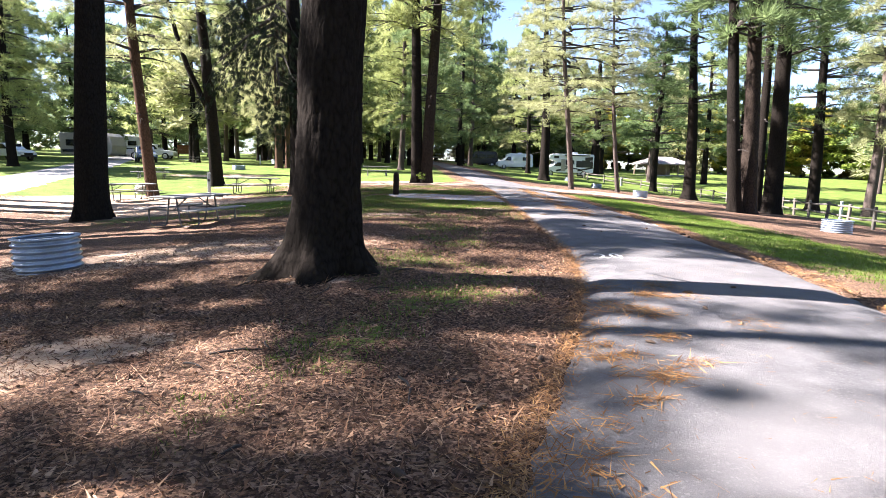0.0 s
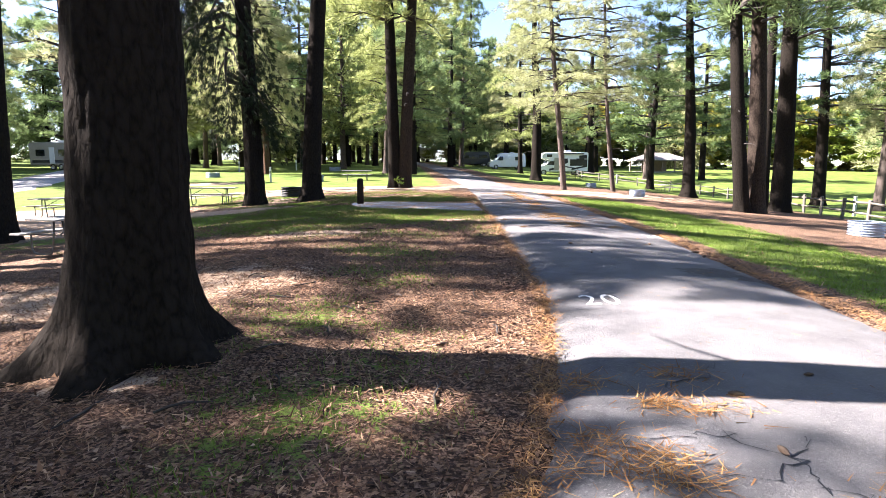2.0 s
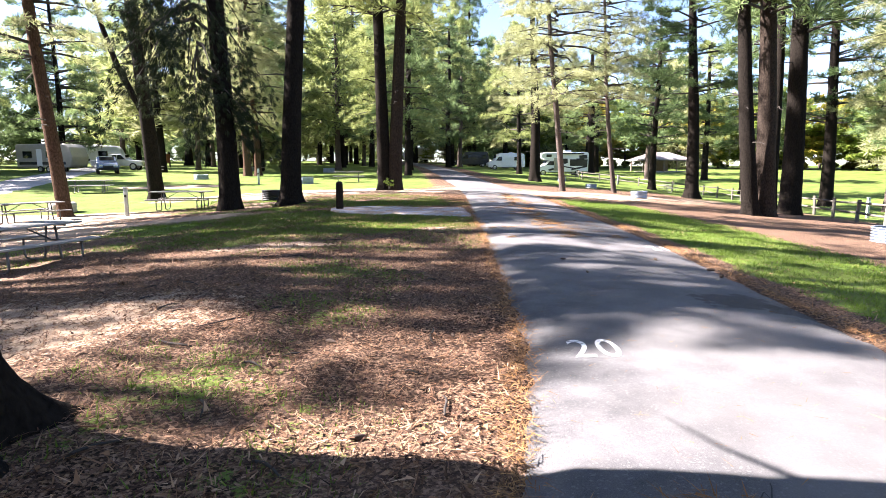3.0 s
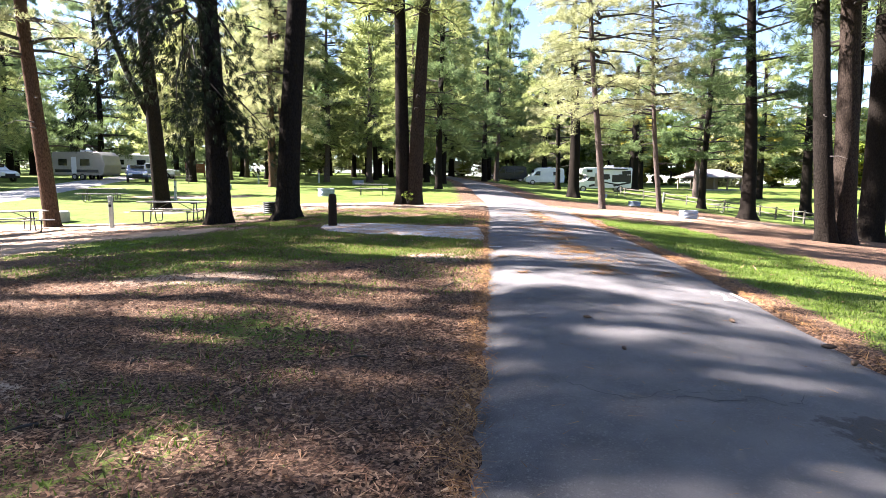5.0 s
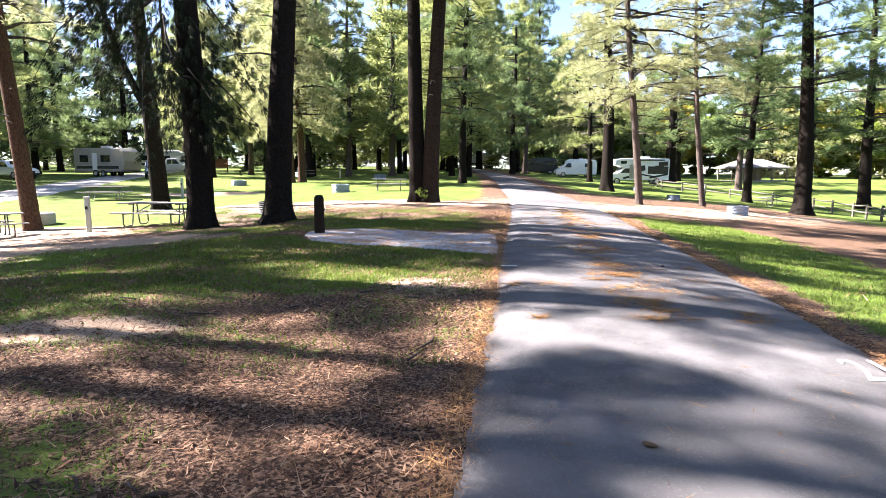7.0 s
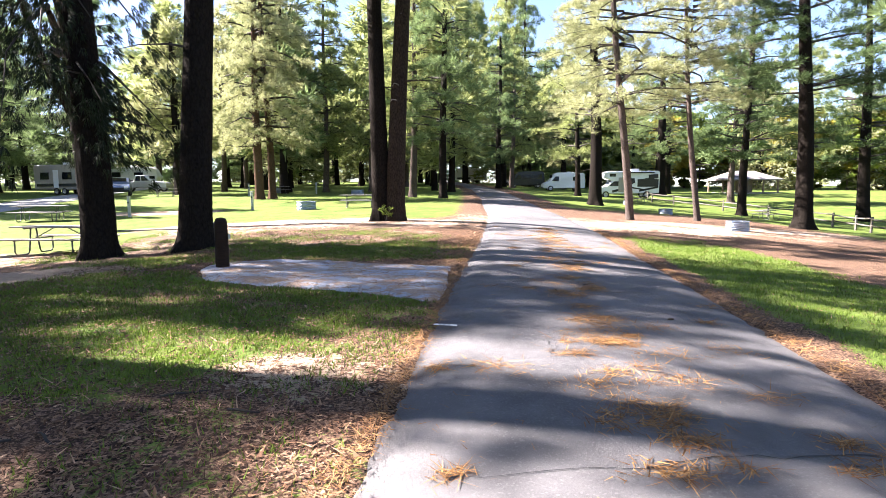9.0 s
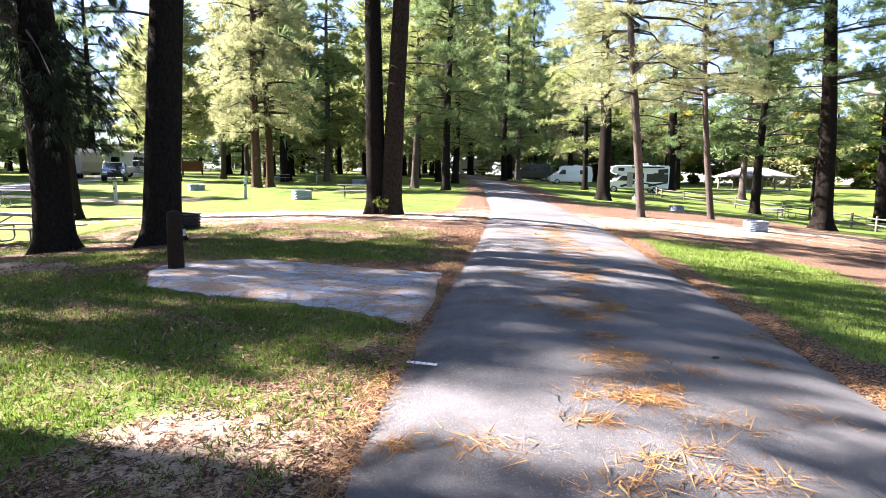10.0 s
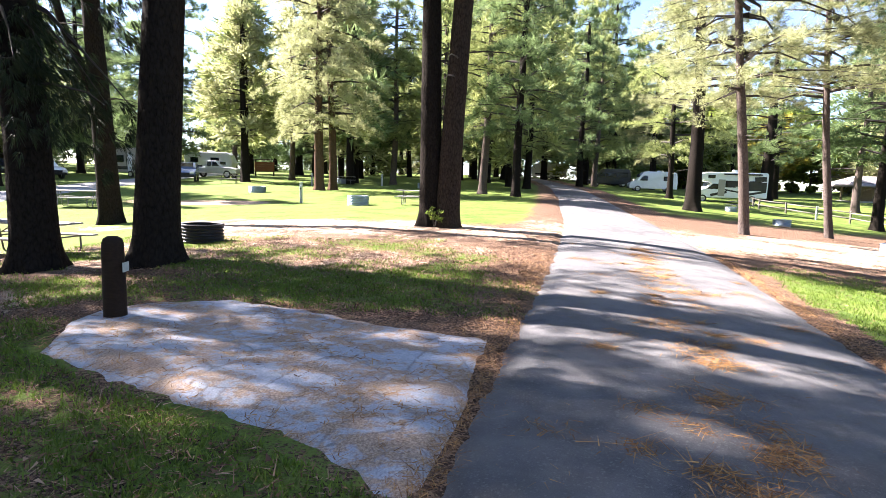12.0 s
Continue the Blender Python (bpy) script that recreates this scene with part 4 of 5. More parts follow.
# ---- fence along the meadow ----
def fence():
    t = thing("rail_fence", "weathered grey split-rail fence along the meadow", "fence", (0, 0, 0))
    knots = [(12.5, 8.0), (16.2, 15.0), (20.1, 22.8), (22.8, 30.0), (27.0, 40.0), (30.5, 50.0), (31.3, 58.0), (29.5, 66.0), (25.5, 73.5), (28.0, 86.0)]
    pts = []
    for (x0, y0), (x1, y1) in zip(knots, knots[1:]):
        n = max(1, round(math.hypot(x1 - x0, y1 - y0) / 3.0))
        pts += [(x0 + (x1 - x0) * i / n, y0 + (y1 - y0) * i / n) for i in range(n)]
    r = np.random.default_rng(3)
    me = box("post", (0.13, 0.12, 1.15), M_FENCE, (0, 0, 0.5), 0.015)
    for i, (x, y) in enumerate(pts):
        part("post", me, t, pose(x, y, hz(x, y) - 0.05, r.uniform(-3, 3), r.uniform(-3, 3), r.uniform(0, 40)))
    for (x0, y0), (x1, y1) in zip(pts, pts[1:]):
        for z in (0.42, 0.86):
            a = Vector((x0, y0, hz(x0, y0) + z + r.uniform(-0.05, 0.05)))
            b = Vector((x1, y1, hz(x1, y1) + z + r.uniform(-0.05, 0.05)))
            part("rail", tube("rail", [a, (a + b) / 2 + Vector((0, 0, -0.02)), b], [0.05, 0.055, 0.045], M_FENCE, 6), t)


fence()


# ---- vehicles ----
def vehicle(name, label, x, y, rz, profile, width, paint, windows, wheels, wheel_r, extras=(), tumble=0.12, belt=1.0, category="vehicle"):
    """A body drawn from its side profile, narrowing above the belt line, with glass, wheels and lamps. The front looks along +x."""
    t = thing(name, label, category, (x, y, hz(x, y)), rz)
    top = max(z for _, z in profile)

    def half(z):
        return width / 2 * (1 - tumble * max(0, (z - belt) / (top - belt + 1e-6)) ** 1.5)
    bm = bmesh.new()
    n = len(profile)
    rows = [[bm.verts.new((px, s * half(pz), pz)) for px, pz in profile] for s in (-1, 1)]
    bm.faces.new(rows[0])
    bm.faces.new(rows[1][::-1])
    for i in range(n):
        bm.faces.new((rows[0][i], rows[1][i], rows[1][(i + 1) % n], rows[0][(i + 1) % n])[::-1])
    bmesh.ops.recalc_face_normals(bm, faces=bm.faces)
    part("body", from_bm("body", bm, paint, bevel=0.05), t)
    for quad in windows:
        for s in (-1, 1):
            vs = [(px, s * (half(pz) + 0.012), pz) for px, pz in quad] + [(px, s * (half(pz) - 0.02), pz) for px, pz in quad]
            k = len(quad)
            fs = [tuple(range(k)), tuple(range(k, 2 * k))[::-1]] + [(i, (i + 1) % k, k + (i + 1) % k, k + i) for i in range(k)]
            part("side_window", mesh("side_window", vs, fs, M_GLASS), t, label="dark glass")
    tyre = lathe("tyre", [(wheel_r * 0.62, -0.1), (wheel_r * 0.96, -0.11), (wheel_r, -0.07), (wheel_r, 0.07), (wheel_r * 0.96, 0.11), (wheel_r * 0.62, 0.1)], M_RUBBER, 24)
    rim = lathe("rim", [(0.0, 0.07), (wheel_r * 0.3, 0.08), (wheel_r * 0.55, 0.06), (wheel_r * 0.64, 0.1)], M_RIM, 24)
    for wx in wheels:
        for s in (-1, 1):
            w = part("wheel", tyre, t, pose(wx, s * (width / 2 - 0.09), wheel_r, -90 * s, 0, 0))
            part("rim", rim, w)
    for ename, size, at, emat in extras:
        for s in ((-1, 1) if at[1] else (1,)):
            part(ename, box(ename, size, emat, (at[0], at[1] * s, at[2]), 0.015), t)
    return t


CAR = [(-2.2, 0.42), (-2.25, 0.95), (-2.05, 1.1), (-1.75, 1.62), (-1.2, 1.72), (0.2, 1.68), (0.95, 1.12), (1.9, 0.98), (2.25, 0.78), (2.28, 0.42)]
CARWIN = [[(-1.7, 1.12), (-1.5, 1.55), (-0.75, 1.6), (-0.75, 1.12)], [(-0.65, 1.12), (-0.65, 1.6), (0.1, 1.58), (0.72, 1.12)]]
CAREX = [("windscreen", (0.05, 1.25, 0.5), (0.62, 0, 1.42), M_GLASS), ("headlamp", (0.08, 0.34, 0.16), (2.23, 0.62, 0.8), M_LAMP), ("grille", (0.06, 0.9, 0.2), (2.28, 0, 0.68), M_SOOT), ("bumper", (0.12, 1.7, 0.2), (2.24, 0, 0.48), M_SOOT), ("tail_lamp", (0.06, 0.18, 0.3), (-2.22, 0.72, 0.95), M_REDLAMP)]
vehicle("suv", "dark blue-grey sport utility car parked by the gravel road", -27.2, 64.8, -62, CAR, 1.85, M_BLUEV, CARWIN, (-1.4, 1.4), 0.37, CAREX)
vehicle("car", "white car parked among the trees", -38.5, 61.0, -20, CAR, 1.8, M_WHITE, CARWIN, (-1.4, 1.4), 0.36, CAREX)
vehicle("car", "dark car parked among the trees", -44.5, 62.0, -10, CAR, 1.8, M_BLACKV, CARWIN, (-1.4, 1.4), 0.36, CAREX)
PICK = [(-2.8, 0.5), (-2.85, 1.15), (-0.75, 1.15), (-0.6, 1.85), (0.55, 1.88), (1.2, 1.22), (2.6, 1.1), (2.8, 0.85), (2.8, 0.5)]
vehicle("pickup_truck", "silver pickup truck parked at the end of the gravel road", -31.0, 76.0, 5, PICK, 1.95, M_SILVER, [[(-0.5, 1.25), (-0.45, 1.75), (0.05, 1.78), (0.05, 1.25)], [(0.12, 1.25), (0.12, 1.78), (0.5, 1.76), (0.95, 1.25)]], (-1.8, 1.8), 0.42,
        [("windscreen", (0.05, 1.3, 0.5), (0.92, 0, 1.55), M_GLASS), ("headlamp", (0.08, 0.34, 0.18), (2.76, 0.68, 0.95), M_LAMP), ("bumper", (0.14, 1.8, 0.22), (2.8, 0, 0.55), M_RIM)])
VAN = [(-2.9, 0.4), (-2.95, 1.2), (-2.85, 2.35), (-2.5, 2.6), (0.9, 2.6), (1.3, 2.45), (2.05, 1.42), (2.75, 1.15), (2.95, 0.9), (2.95, 0.4)]
VANEX = [("windscreen", (0.06, 1.5, 0.75), (1.72, 0, 1.9), M_GLASS), ("headlamp", (0.08, 0.3, 0.2), (2.9, 0.75, 0.95), M_LAMP), ("bumper", (0.16, 1.85, 0.25), (2.92, 0, 0.5), M_SOOT), ("tail_lamp", (0.05, 0.14, 0.4), (-2.93, 0.85, 1.1), M_REDLAMP), ("roof_vent", (0.5, 0.5, 0.16), (-0.8, 0, 2.66), M_WHITE)]
vehicle("camper_van", "white high-roof camper van parked on the grass", 19.8, 93.0, 180, VAN, 2.0, M_WHITE, [[(0.75, 1.42), (0.75, 2.05), (1.25, 2.05), (1.75, 1.42)], [(-2.2, 1.45), (-2.2, 2.0), (-1.2, 2.0), (-1.2, 1.45)]], (-1.9, 1.9), 0.38, VANEX, 0.14, 1.3)
vehicle("van", "black van parked under the trees", 15.8, 103.0, 180, VAN, 2.0, M_BLACKV, [[(0.75, 1.42), (0.75, 2.05), (1.25, 2.05), (1.75, 1.42)], [(-0.8, 1.42), (-0.8, 2.05), (0.6, 2.05), (0.6, 1.42)], [(-2.5, 1.42), (-2.5, 2.05), (-0.95, 2.05), (-0.95, 1.42)]], (-1.9, 1.9), 0.38, VANEX[:-1], 0.12, 1.3)
RV = [(-3.6, 0.55), (-3.65, 3.0), (-3.5, 3.15), (2.2, 3.15), (2.75, 2.95), (2.85, 2.4), (2.1, 2.15), (1.75, 2.0), (2.35, 1.42), (3.3, 1.25), (3.5, 0.95), (3.5, 0.5)]
rv = vehicle("motorhome", "white motorhome with dark swirls and a cab-over bunk", 24.6, 80.0, 176, RV, 2.35, M_WHITE, [[(1.0, 1.4), (1.0, 1.95), (1.6, 1.95), (2.15, 1.4)], [(1.4, 2.5), (1.4, 2.85), (2.1, 2.85), (2.1, 2.5)], [(-0.6, 1.6), (-0.6, 2.3), (0.4, 2.3), (0.4, 1.6)], [(-3.0, 1.6), (-3.0, 2.3), (-1.9, 2.3), (-1.9, 1.6)]], (-2.2, 2.5), 0.4,
             [("windscreen", (0.06, 1.7, 0.55), (2.08, 0, 1.72), M_GLASS), ("headlamp", (0.08, 0.3, 0.2), (3.46, 0.8, 1.0), M_LAMP), ("bumper", (0.16, 2.1, 0.25), (3.48, 0, 0.6), M_SOOT), ("roof_unit", (0.9, 0.7, 0.3), (-1.0, 0, 3.28), M_WHITE), ("awning", (3.6, 0.14, 0.14), (-1.2, 1.22, 2.95), M_SOOT), ("side_door", (0.65, 0.04, 1.7), (0.75, 1.18, 1.55), M_TAN)], 0.04, 1.5)
for k, (cx0, cz0, w0, h0, tl) in enumerate(((-2.4, 1.05, 2.2, 0.22, 12), (-0.8, 1.15, 2.6, 0.16, -10), (1.0, 0.95, 1.6, 0.26, 14), (-2.9, 2.5, 1.1, 0.5, 5), (-2.3, 1.75, 2.4, 0.9, 0), (-0.3, 1.95, 1.0, 0.6, 8))):
    for s in (-1, 1):
        part("stripe", box("stripe", (w0, 0.015, h0), M_BLACKV, (0, 0, 0), 0.004), rv, pose(cx0, s * 1.182, cz0, 0, tl, 0), "dark painted swirl")
TRAIL = [(-3.3, 0.5), (-3.4, 2.75), (-3.2, 2.95), (2.6, 2.95), (3.1, 2.6), (3.4, 1.6), (3.2, 0.7), (2.8, 0.5)]
TRWIN = [[(-2.5, 1.5), (-2.5, 2.2), (-1.4, 2.2), (-1.4, 1.5)], [(0.3, 1.5), (0.3, 2.2), (1.5, 2.2), (1.5, 1.5)]]
TREX = [("side_door", (0.65, 0.04, 1.75), (-0.5, 1.16, 1.55), M_WHITE), ("roof_unit", (0.9, 0.7, 0.28), (0, 0, 3.06), M_WHITE), ("stripe", (5.6, 0.03, 0.3), (-0.2, 1.16, 0.95), M_BLACKV), ("hitch", (1.0, 0.12, 0.1), (3.7, 0, 0.55), M_SOOT)]
vehicle("travel_trailer", "tan travel trailer with dark windows under the trees", -34.6, 69.0, -15, TRAIL, 2.3, M_TAN, TRWIN, (-0.5, 0.5), 0.34, TREX, 0.04, 1.5)
vehicle("travel_trailer", "white travel trailer parked far off among pines", 8.0, 128.0, 170, TRAIL, 2.3, M_WHITE, TRWIN, (-0.5, 0.5), 0.34, TREX, 0.04, 1.5)
vehicle("travel_trailer", "white travel trailer parked far off among pines", -41.0, 92.0, 10, TRAIL, 2.3, M_WHITE, TRWIN, (-0.5, 0.5), 0.34, TREX, 0.04, 1.5)
vehicle("travel_trailer", "dark travel trailer under the trees", -41.0, 56.0, -30, TRAIL, 2.3, M_BLUEV, TRWIN, (-0.5, 0.5), 0.34, TREX, 0.04, 1.5)


# ---- shelter in the meadow, sign board ----
def shelter(x, y, rz):
    t = thing("picnic_shelter", "low open picnic shelter with a pale hipped roof", "shelter", (x, y, hz(x, y) - 0.1), rz)
    L, W, e, r = 4.4, 3.3, 2.2, 3.5
    vs = [(-L, -W, e), (L, -W, e), (L, W, e), (-L, W, e), (-L * 0.45, 0, r), (L * 0.45, 0, r)]
    vs += [(a, b, c - 0.18) for a, b, c in vs]
    fs = [(0, 1, 5, 4), (1, 2, 5), (2, 3, 4, 5), (3, 0, 4), (7, 6, 10, 11), (8, 7, 11), (9, 8, 11, 10), (6, 9, 10), (1, 0, 6, 7), (2, 1, 7, 8), (3, 2, 8, 9), (0, 3, 9, 6)]
    part("roof", mesh("roof", vs, fs, M_SHINGLE), t, label="pale shingled hip roof")
    post = box("post", (0.2, 0.2, 2.4), M_WALL, (0, 0, 1.1), 0.01)
    for px in (-3.9, -1.3, 1.3, 3.9):
        for py in (-2.8, 2.8):
            part("post", post, t, pose(px, py, 0))
    part("end_wall", box("end_wall", (3.0, 0.25, 2.2), M_WALL, (2.2, 2.4, 1.1), 0.01), t)
    part("floor_slab", box("floor_slab", (8.6, 6.4, 0.15), M_CONC, (0, 0, 0.06), 0.01), t)


shelter(49.5, 101.0, 12)


def sign_board(x, y, rz):
    t = thing("notice_board", "brown wooden campground notice board on two posts", "sign", (x, y, hz(x, y)), rz)
    for i in range(4):
        part("board", box("board", (2.6, 0.06, 0.3), M_SIGN, (0, 0, 0.75 + i * 0.31), 0.01), t)
    for s in (-1, 1):
        part("post", box("post", (0.16, 0.16, 2.1), M_POST, (s * 1.2, 0.1, 1.0), 0.01), t)
    part("roof", box("roof", (3.0, 0.7, 0.08), M_POST, (0, 0, 2.12), 0.01), t)


sign_board(-30.5, 87.0, 8)


# ---- pad of old concrete beside the road ----
def slab():
    near = [(3.34, 19.45), (2.64, 20.1), (1.49, 20.5), (0.6, 20.85), (-0.28, 21.2), (-0.75, 22.1)]
    far = [(3.62, 22.75), (2.1, 23.1), (1.2, 23.45), (0.2, 23.7), (-0.5, 23.2), (-0.78, 22.6)]
    vs, fs = [], []
    rows = 8
    for i in range(41):
        u = i / 40 * 5
        k = min(4, int(u))
        f = u - k
        a = Vector(near[k]).lerp(Vector(near[k + 1]), f)
        b = Vector(far[k]).lerp(Vector(far[k + 1]), f)
        a += Vector((0, 0.03 * math.sin(i * 2.1)))
        b += Vector((0, 0.03 * math.sin(i * 1.7)))
        for j in range(rows + 1):
            q = a.lerp(b, j / rows)
            z = hz(q.x, q.y) + 0.05 + 0.008 * float(wave(q.x, q.y, 0.5))
            vs.append((q.x, q.y, z - (0.08 if j in (0, rows) or i in (0, 40) else 0)))
    n = rows + 1
    for i in range(40):
        fs += [(i * n + j, (i + 1) * n + j, (i + 1) * n + j + 1, i * n + j + 1)[::-1] for j in range(rows)]
    tagged(new("pavement_pad", mesh("pavement_pad", vs, fs, M_SLAB, smooth=True)), "pale blue-grey concrete pad strewn with needles", "pavement", kind="structure")


slab()


# ---- painted site numbers ----
def painted(text, x, y, rz, size, slant=0.0, narrow=0.62):
    cu = bpy.data.curves.new("site_number", "FONT")
    cu.body, cu.size, cu.align_x, cu.align_y = text, size, "CENTER", "CENTER"
    cu.space_character, cu.shear, cu.offset = 1.15, slant, 0.001
    tmp = bpy.data.objects.new("site_number", cu)
    me = bpy.data.meshes.new_from_object(tmp)
    bpy.data.objects.remove(tmp)
    me.materials.clear()
    me.materials.append(M_PAINT)
    m = pose(x, y, 0, 0, 0, rz) @ Matrix.Diagonal((narrow, 1, 1, 1))
    for v in me.vertices:
        p = m @ v.co
        v.co = (p.x, p.y, road_top(p.x, p.y) + 0.006)
    tagged(new("site_number", me), "worn white site number %s painted on the asphalt" % text, "road marking", group="site numbers")


painted("20", 2.66, 8.84, -6, 0.62)
painted("21", 5.92, 14.35, 10, 0.68, 0.45)


# ---- litter, grass and small things on the ground ----
def ground_top(x, y):
    """Height of the trodden ground sheet, without its finest grain."""
    return height(x, y) + 0.022 * wave(x, y, 0.9, 1.0) + 0.012 + 0.05 * np.exp(-((x + 1.5) ** 2 + (y - 7.3) ** 2) / 0.8)


def lying(x, y, z, length, width, r, tilt=0.25):
    """Loose needles lying at the given places: thin triangles."""
    n = len(x)
    a = r.uniform(0, 2 * math.pi, n)
    l, w = length * r.uniform(0.5, 1.3, n), width * r.uniform(0.6, 1.4, n)
    d = np.stack([np.cos(a), np.sin(a), r.normal(0, tilt, n) * 0.5], 1)
    s = np.stack([-np.sin(a), np.cos(a), r.normal(0, 0.3, n)], 1)
    p = np.stack([x, y, z], 1)
    return np.stack([p - s * w[:, None] / 2, p + s * w[:, None] / 2, p + d * l[:, None]], 1)


def scatter(n, r, y0, y1, x0, x1):
    return r.uniform(x0, x1, n), y0 + (y1 - y0) * r.uniform(0, 1, n) ** 1.25


def litter():
    r = np.random.default_rng(21)
    x, y = scatter(330000, r, 0.8, 30, -7.5, 5)
    g, d, s, _, _ = cover(x, y)
    keep = (x < road_left(y) - 0.02) & (x > road_left(y) - 7.5) & (r.uniform(0, 1, len(x)) > 0.30 * g + 0.35 * d)
    pad = (x > -0.7) & (x < 3.6) & (y < 23.4) & (y > 21.1 - 0.42 * x) & (y < 24 - 0.3 * x)
    keep &= ~pad
    x, y = x[keep], y[keep]
    tris = lying(x, y, ground_top(x, y) + r.uniform(0.0, 0.03, len(x)), 0.095, 0.008, r, 0.6)
    chip = r.random(len(x)) < 0.16
    tris = np.concatenate([tris, lying(x[chip], y[chip], ground_top(x[chip], y[chip]) + r.uniform(0.004, 0.03, chip.sum()), 0.05, 0.026, r, 0.7)])
    tagged(new("needle_litter", tri_mesh("needle_litter", tris, M_LITTER)), "brown fallen needles and chips over the ground", "litter", kind="stuff")
    x2, y2 = scatter(12000, r, 4, 34, 5, 13)
    keep = (x2 > road_right(y2) + 0.02) & (x2 < road_right(y2) + 4)
    x2, y2 = x2[keep], y2[keep]
    tagged(new("needle_litter", tri_mesh("needle_litter", lying(x2, y2, ground_top(x2, y2) + 0.01, 0.11, 0.01, r, 0.5), M_LITTER)), "brown fallen needles on the far verge", "litter", kind="stuff")


def straw_drifts():
    r = np.random.default_rng(22)
    y = 0.8 + 27 * r.uniform(0, 1, 11000) ** 1.2
    wide = 0.075 + 0.08 * wave(0 * y, y, 0.5, 1.3) + 0.25 * smooth(20, 25, y)
    x = road_left(y) + 0.02 - np.abs(r.normal(0, 1, len(y))) * np.maximum(0.05, wide) + 0.05 * r.normal(0, 1, len(y))
    z = np.maximum(ground_top(x, y), height(x, y) + 0.02) + r.uniform(0.0, 0.03, len(y))
    tris = [lying(x, y, z, 0.10, 0.005, r, 0.5)]
    yr = 5 + 27 * r.uniform(0, 1, 5000)
    xr = road_right(yr) + np.abs(r.normal(0, 0.16, len(yr))) - 0.05
    tris.append(lying(xr, yr, np.maximum(ground_top(xr, yr), height(xr, yr) + 0.02) + r.uniform(0, 0.02, len(yr)), 0.12, 0.008, r, 0.5))
    tagged(new("straw_drift", tri_mesh("straw_drift", np.concatenate(tris), M_STRAW)), "drift of orange pine straw along the road's edges", "litter", kind="stuff")
    # wisps on the asphalt, most of them along the crown of the road
    out = []
    for i in range(170):
        if i < 26:
            cy = r.uniform(2.6, 7.0)
            cx = float(road_left(cy)) + abs(r.normal(0.15, 0.45)) + 0.05
        else:
            cy = r.uniform(15.5, 32)
            u = (0.5 + r.normal(0, 0.05)) if i % 3 else r.uniform(0.05, 0.95)
            cx = float(road_left(cy) + (road_right(cy) - road_left(cy)) * u)
        n = int(r.uniform(40, 130))
        size = r.uniform(0.05, 0.17)
        px, py = cx + r.normal(0, size, n), cy + r.normal(0, size * 0.7, n)
        pz = np.array([road_top(a, b) for a, b in zip(px, py)]) + r.uniform(0.002, 0.015, n)
        out.append(lying(px, py, pz, 0.15, 0.0075, r, 0.3))
    px = r.uniform(0, 9, 5000)
    py = 2.0 + 26 * r.uniform(0, 1, 5000)
    ok = (px > road_left(py) + 0.03) & (px < road_right(py) - 0.03)
    px, py = px[ok], py[ok]
    out.append(lying(px, py, np.array([road_top(a, b) for a, b in zip(px, py)]) + 0.003, 0.09, 0.004, r, 0.05))
    # on the concrete pad
    px, py = r.uniform(-0.6, 3.5, 6500), r.uniform(19.4, 23.5, 6500)
    ok = (py > 21.15 - 0.42 * px) & (py < 23.85 - 0.32 * px) & (wave(px, py, 0.45, 0.4) + 0.5 * wave(px, py, 0.17, 2) > 0.0)
    px, py = px[ok], py[ok]
    out.append(lying(px, py, height(px, py) + 0.060 + r.uniform(0, 0.012, len(px)), 0.12, 0.007, r, 0.15))
    tagged(new("straw_wisp", tri_mesh("straw_wisp", np.concatenate(out), M_STRAW)), "loose wisps of orange pine straw on the paving", "litter", kind="stuff")


def grass_blades():
    r = np.random.default_rng(23)
    x, y = scatter(560000, r, 2.0, 34, -7, 12)
    # thicker turf round the concrete pad
    x, y = np.concatenate([x, r.uniform(-3.5, 3.2, 110000)]), np.concatenate([y, r.uniform(16.6, 26.5, 110000)])
    g, d, s, _, _ = cover(x, y)
    patch = 0.5 + 0.5 * wave(x, y, 0.33, 5.0) + 0.3 * wave(x, y, 0.11, 1.0)
    off_road = (x < road_left(y) - 0.08) | (x > road_right(y) + 0.15)
    keep = off_road & (g > 0.22) & (patch * g > r.uniform(0.02, 0.48, len(x))) & ~((x > -0.7) & (x < 3.6) & (y < 23.4) & (y > 21.1 - 0.42 * x) & (y < 24 - 0.3 * x))
    x, y = x[keep], y[keep]
    n = len(x)
    a = r.uniform(0, 2 * math.pi, n)
    h = r.uniform(0.022, 0.070, n)
    w = r.uniform(0.005, 0.010, n) * (1 + y / 25)
    lean = r.uniform(0.1, 0.9, n)[:, None] * h[:, None] * np.stack([np.cos(a * 3), np.sin(a * 3), 0 * a], 1)
    p = np.stack([x, y, ground_top(x, y) - 0.006], 1)
    s = np.stack([np.cos(a), np.sin(a), 0 * a], 1) * w[:, None] / 2
    tris = np.stack([p - s, p + s, p + lean + np.stack([0 * h, 0 * h, h], 1)], 1)
    tagged(new("grass", tri_mesh("grass", tris, M_GRASS)), "thin short grass in patches among the litter", "grass", kind="stuff")


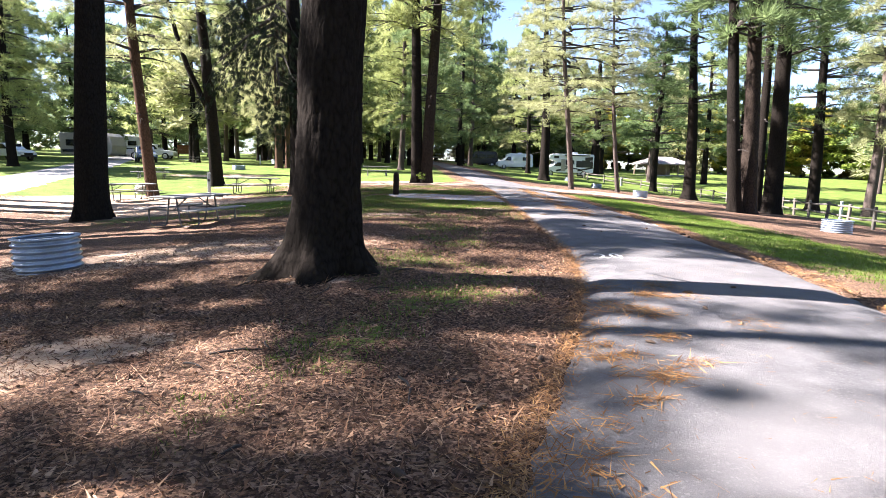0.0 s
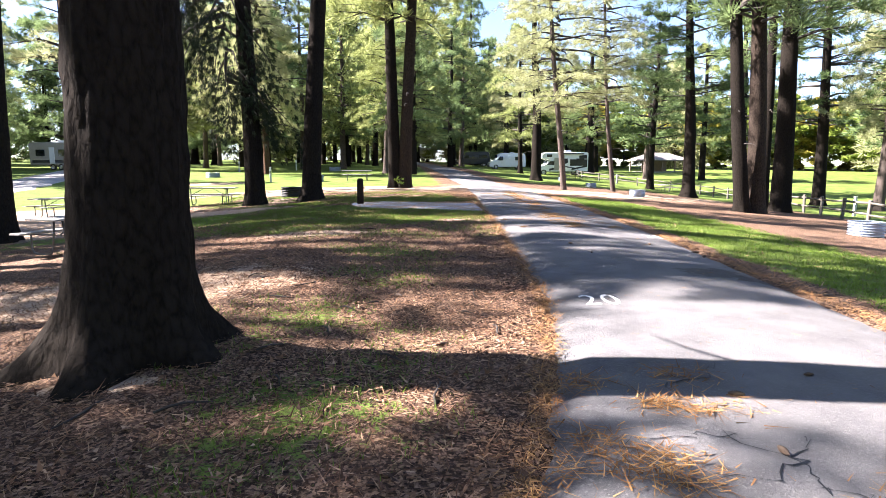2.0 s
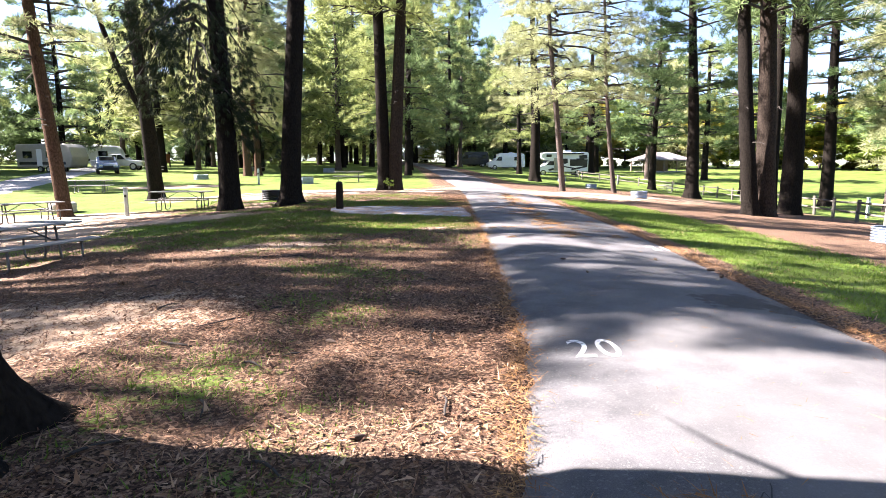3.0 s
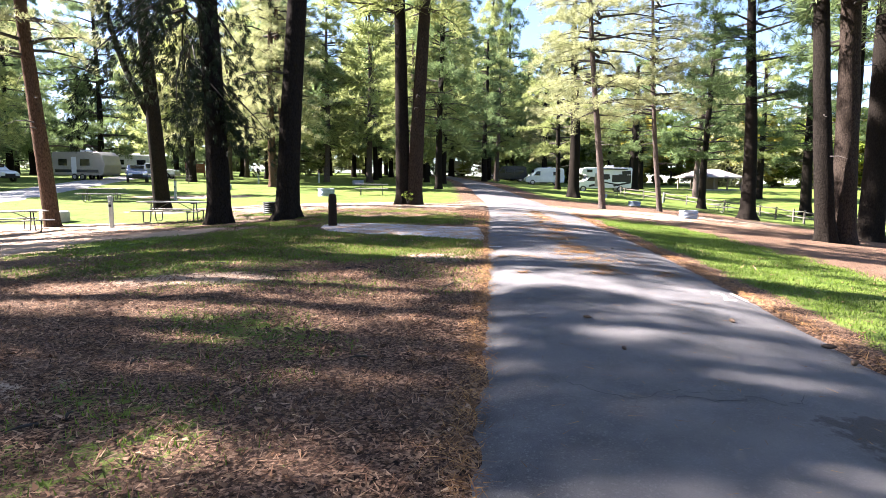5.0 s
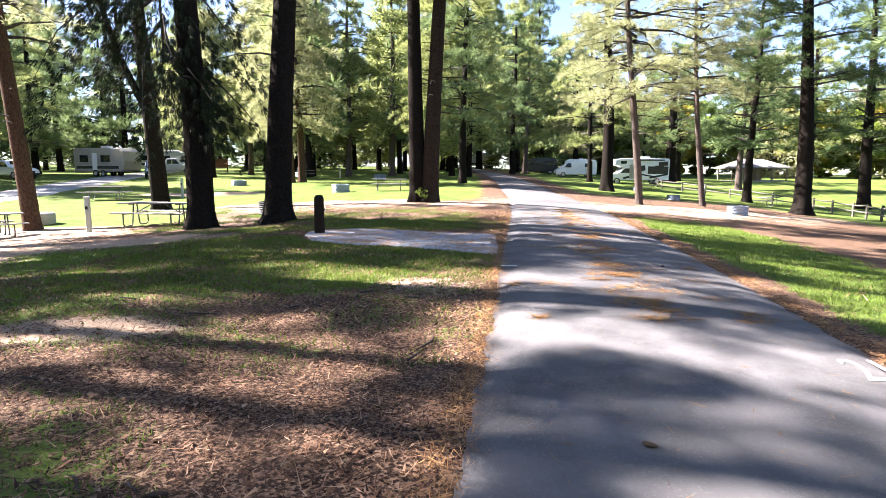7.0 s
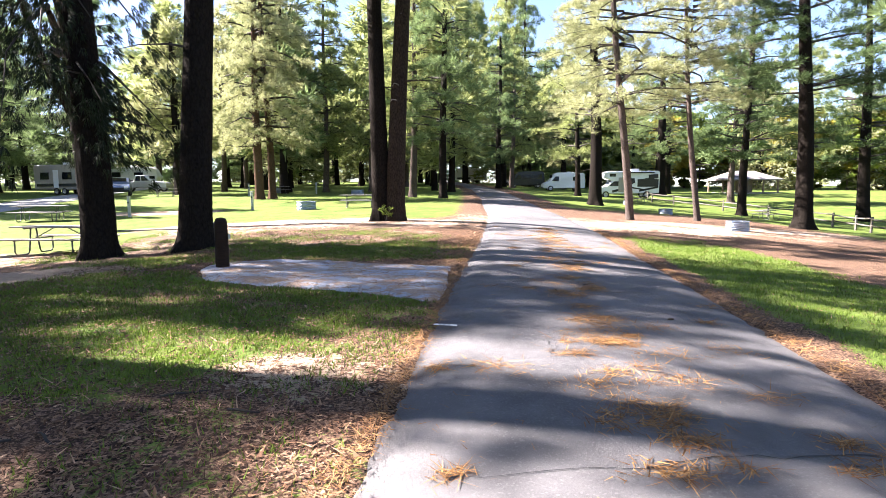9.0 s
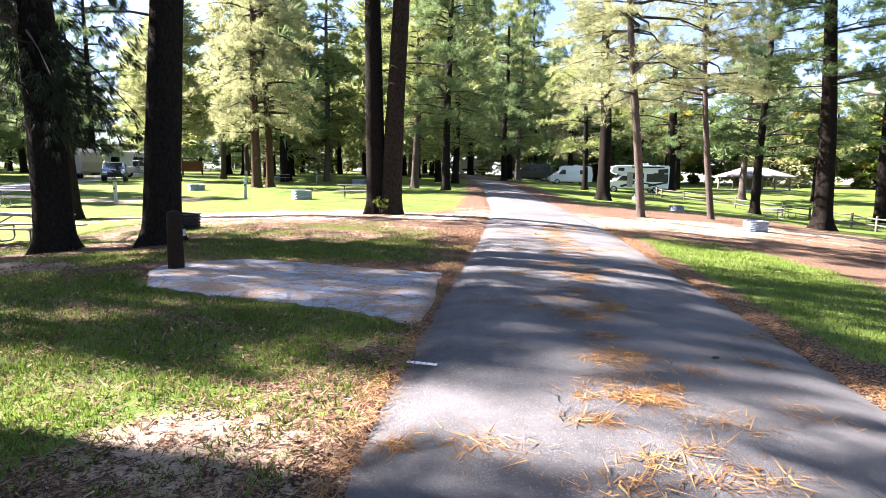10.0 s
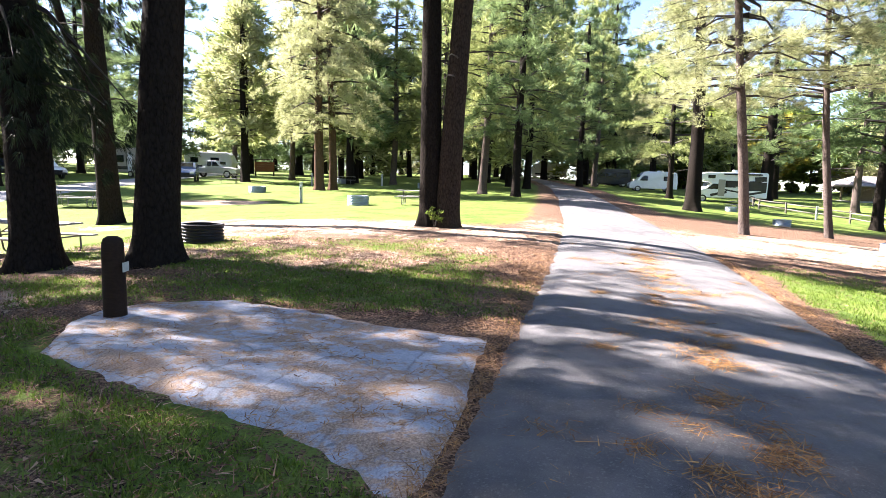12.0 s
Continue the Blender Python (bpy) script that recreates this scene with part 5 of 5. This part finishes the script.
def cracks():
    """Cracks in the asphalt: thin dark ribbons."""
    r = np.random.default_rng(24)
    vs, fs = [], []
    for x0, y0, x1, y1, w in ((1.75, 6.2, 2.75, 6.9, 0.014), (2.2, 6.0, 2.45, 5.2, 0.012), (1.9, 5.5, 2.6, 5.75, 0.012), (1.5, 5.9, 2.3, 5.8, 0.010), (3.5, 10.85, 4.6, 10.9, 0.014), (4.9, 9.4, 6.0, 9.2, 0.016),
                              (3.3, 10.8, 4.3, 11.2, 0.010), (3.6, 15.5, 7.2, 15.9, 0.012), (5.2, 18.9, 6.8, 19.4, 0.010), (2.9, 11.3, 3.5, 10.6, 0.010), (4.4, 17.4, 4.3, 18.3, 0.010)):
        m = 26
        a = np.array([x0, y0])
        b = np.array([x1, y1])
        walkline = np.cumsum(r.normal(0, 0.035, (m, 2)), 0)
        walkline -= np.linspace(0, 1, m)[:, None] * walkline[-1]
        o = len(vs)
        nrm = np.array([-(b - a)[1], (b - a)[0]]) / np.linalg.norm(b - a)
        for i in range(m):
            p = a + (b - a) * i / (m - 1) + walkline[i]
            ww = w * r.uniform(0.4, 1.2) * math.sin(math.pi * (i + 0.5) / m) ** 0.5
            for s in (-1, 1):
                q = p + nrm * ww * s * 0.5
                vs.append((q[0], q[1], road_top(q[0], q[1]) + 0.005))
        fs += [(o + 2 * i, o + 2 * i + 1, o + 2 * i + 3, o + 2 * i + 2) for i in range(m - 1)]
    tagged(new("trim_cracks", mesh("trim_cracks", vs, fs, M_SOOT)), "dark cracks across the asphalt", "crack", kind="structure")


def pine_cone(x, y, size, rz):
    """A fallen cone: overlapping scales round a spindle."""
    on_road = float(road_left(y)) < x < float(road_right(y))
    z = road_top(x, y) if on_road else float(ground_top(np.array(x), np.array(y)))
    t = thing("pine_cone", "brown pine cone lying on the ground", "pine cone", (x, y, z + size * 0.16), rz, "pine cones")
    prof = []
    n = 9
    for i in range(n + 1):
        u = i / n
        q = size * 0.2 * math.sin(math.pi * min(1, u * 0.9 + 0.1)) ** 0.8
        prof += [(q * 0.72, u * size), (q, u * size + size * 0.03)]
    me = lathe("scales", [(0, 0)] + prof + [(0, size * 1.02)], M_CONE, 14)
    part("scales", me, t, pose(0, 0, 0, 90, 0, 0))


rc = np.random.default_rng(25)
for x, y, sz in ((3.65, 12.9, 0.09), (5.2, 13.0, 0.11), (5.6, 12.2, 0.13), (5.5, 11.7, 0.13), (3.7, 11.9, 0.08), (2.5, 6.35, 0.1), (2.35, 5.7, 0.09), (1.9, 22.4, 0.1), (1.3, 4.7, 0.08), (3.2, 6.6, 0.07), (6.0, 19.0, 0.08), (0.4, 4.4, 0.1), (-0.2, 3.6, 0.1), (0.9, 7.6, 0.1), (0.5, 9.3, 0.11), (1.6, 9.4, 0.08), (-0.6, 2.9, 0.11), (1.3, 12.4, 0.1), (0.6, 29.3, 0.1), (-0.8, 29.8, 0.1), (1.9, 30.4, 0.1), (3.1, 29.0, 0.09), (-1.2, 27.6, 0.1), (0.8, 26.6, 0.1)):
    pine_cone(x, y, sz, rc.uniform(0, 360))


def twig(x, y, length, rz):
    z = float(ground_top(np.array(x), np.array(y)))
    pts = [(length * (u - 0.5), 0.06 * length * math.sin(u * 5 + x), 0.012 + 0.01 * math.sin(u * 4)) for u in (0, 0.25, 0.5, 0.75, 1)]
    ob = new("twig", tube("twig", pts, [0.008, 0.009, 0.008, 0.006, 0.003], M_TWIG, 6))
    ob.matrix_basis = pose(x, y, z + 0.004, 0, 0, rz)
    tagged(ob, "short dead twig lying in the needle litter", "twig", group="twigs")


for i in range(70):
    y = 1.6 + 15 * rc.random() ** 1.3
    twig(float(road_left(y)) - 0.3 - 4.2 * rc.random(), y, 0.12 + 0.35 * rc.random() ** 2, rc.uniform(0, 360))

litter()
straw_drifts()
grass_blades()
cracks()


def paint_bar():
    """A short white tick at the edge of the asphalt."""
    vs = []
    for x, y in ((3.31, 18.50), (3.55, 18.42), (3.56, 18.47), (3.32, 18.55)):
        vs.append((x, y, road_top(x, y) + 0.012))
    tagged(new("site_tick", mesh("site_tick", vs, [(0, 1, 2, 3)], M_PAINT)), "short white painted tick on the asphalt", "road marking")


paint_bar()


def sprout(x, y):
    """A leafy shoot at the foot of the twin pine."""
    t = thing("seedling", "small yellow-green leafy shoot at a pine's foot", "plant", (x, y, hz(x, y)))
    r = np.random.default_rng(31)
    tips = []
    for i in range(9):
        a, h, l = r.uniform(0, 6.28), r.uniform(0.25, 0.55), r.uniform(0.05, 0.22)
        tip = (math.cos(a) * l, math.sin(a) * l, h)
        part("stem", tube("stem", [(0, 0, 0), (tip[0] * 0.4, tip[1] * 0.4, h * 0.6), tip], [0.006, 0.005, 0.002], M_TWIG, 5), t)
        tips.append(tip)
    pos = np.repeat(np.array(tips), 4, 0) + r.normal(0, 0.04, (36, 3))
    tris = spread(pos, np.tile([0, 0, 0.3], (36, 1)), 5, 0.09, 0.045, 1.2, r)
    tagged(part("foliage", tri_mesh("foliage", tris, M_LEAF), t), kind="stuff")


sprout(1.1, 33.75)
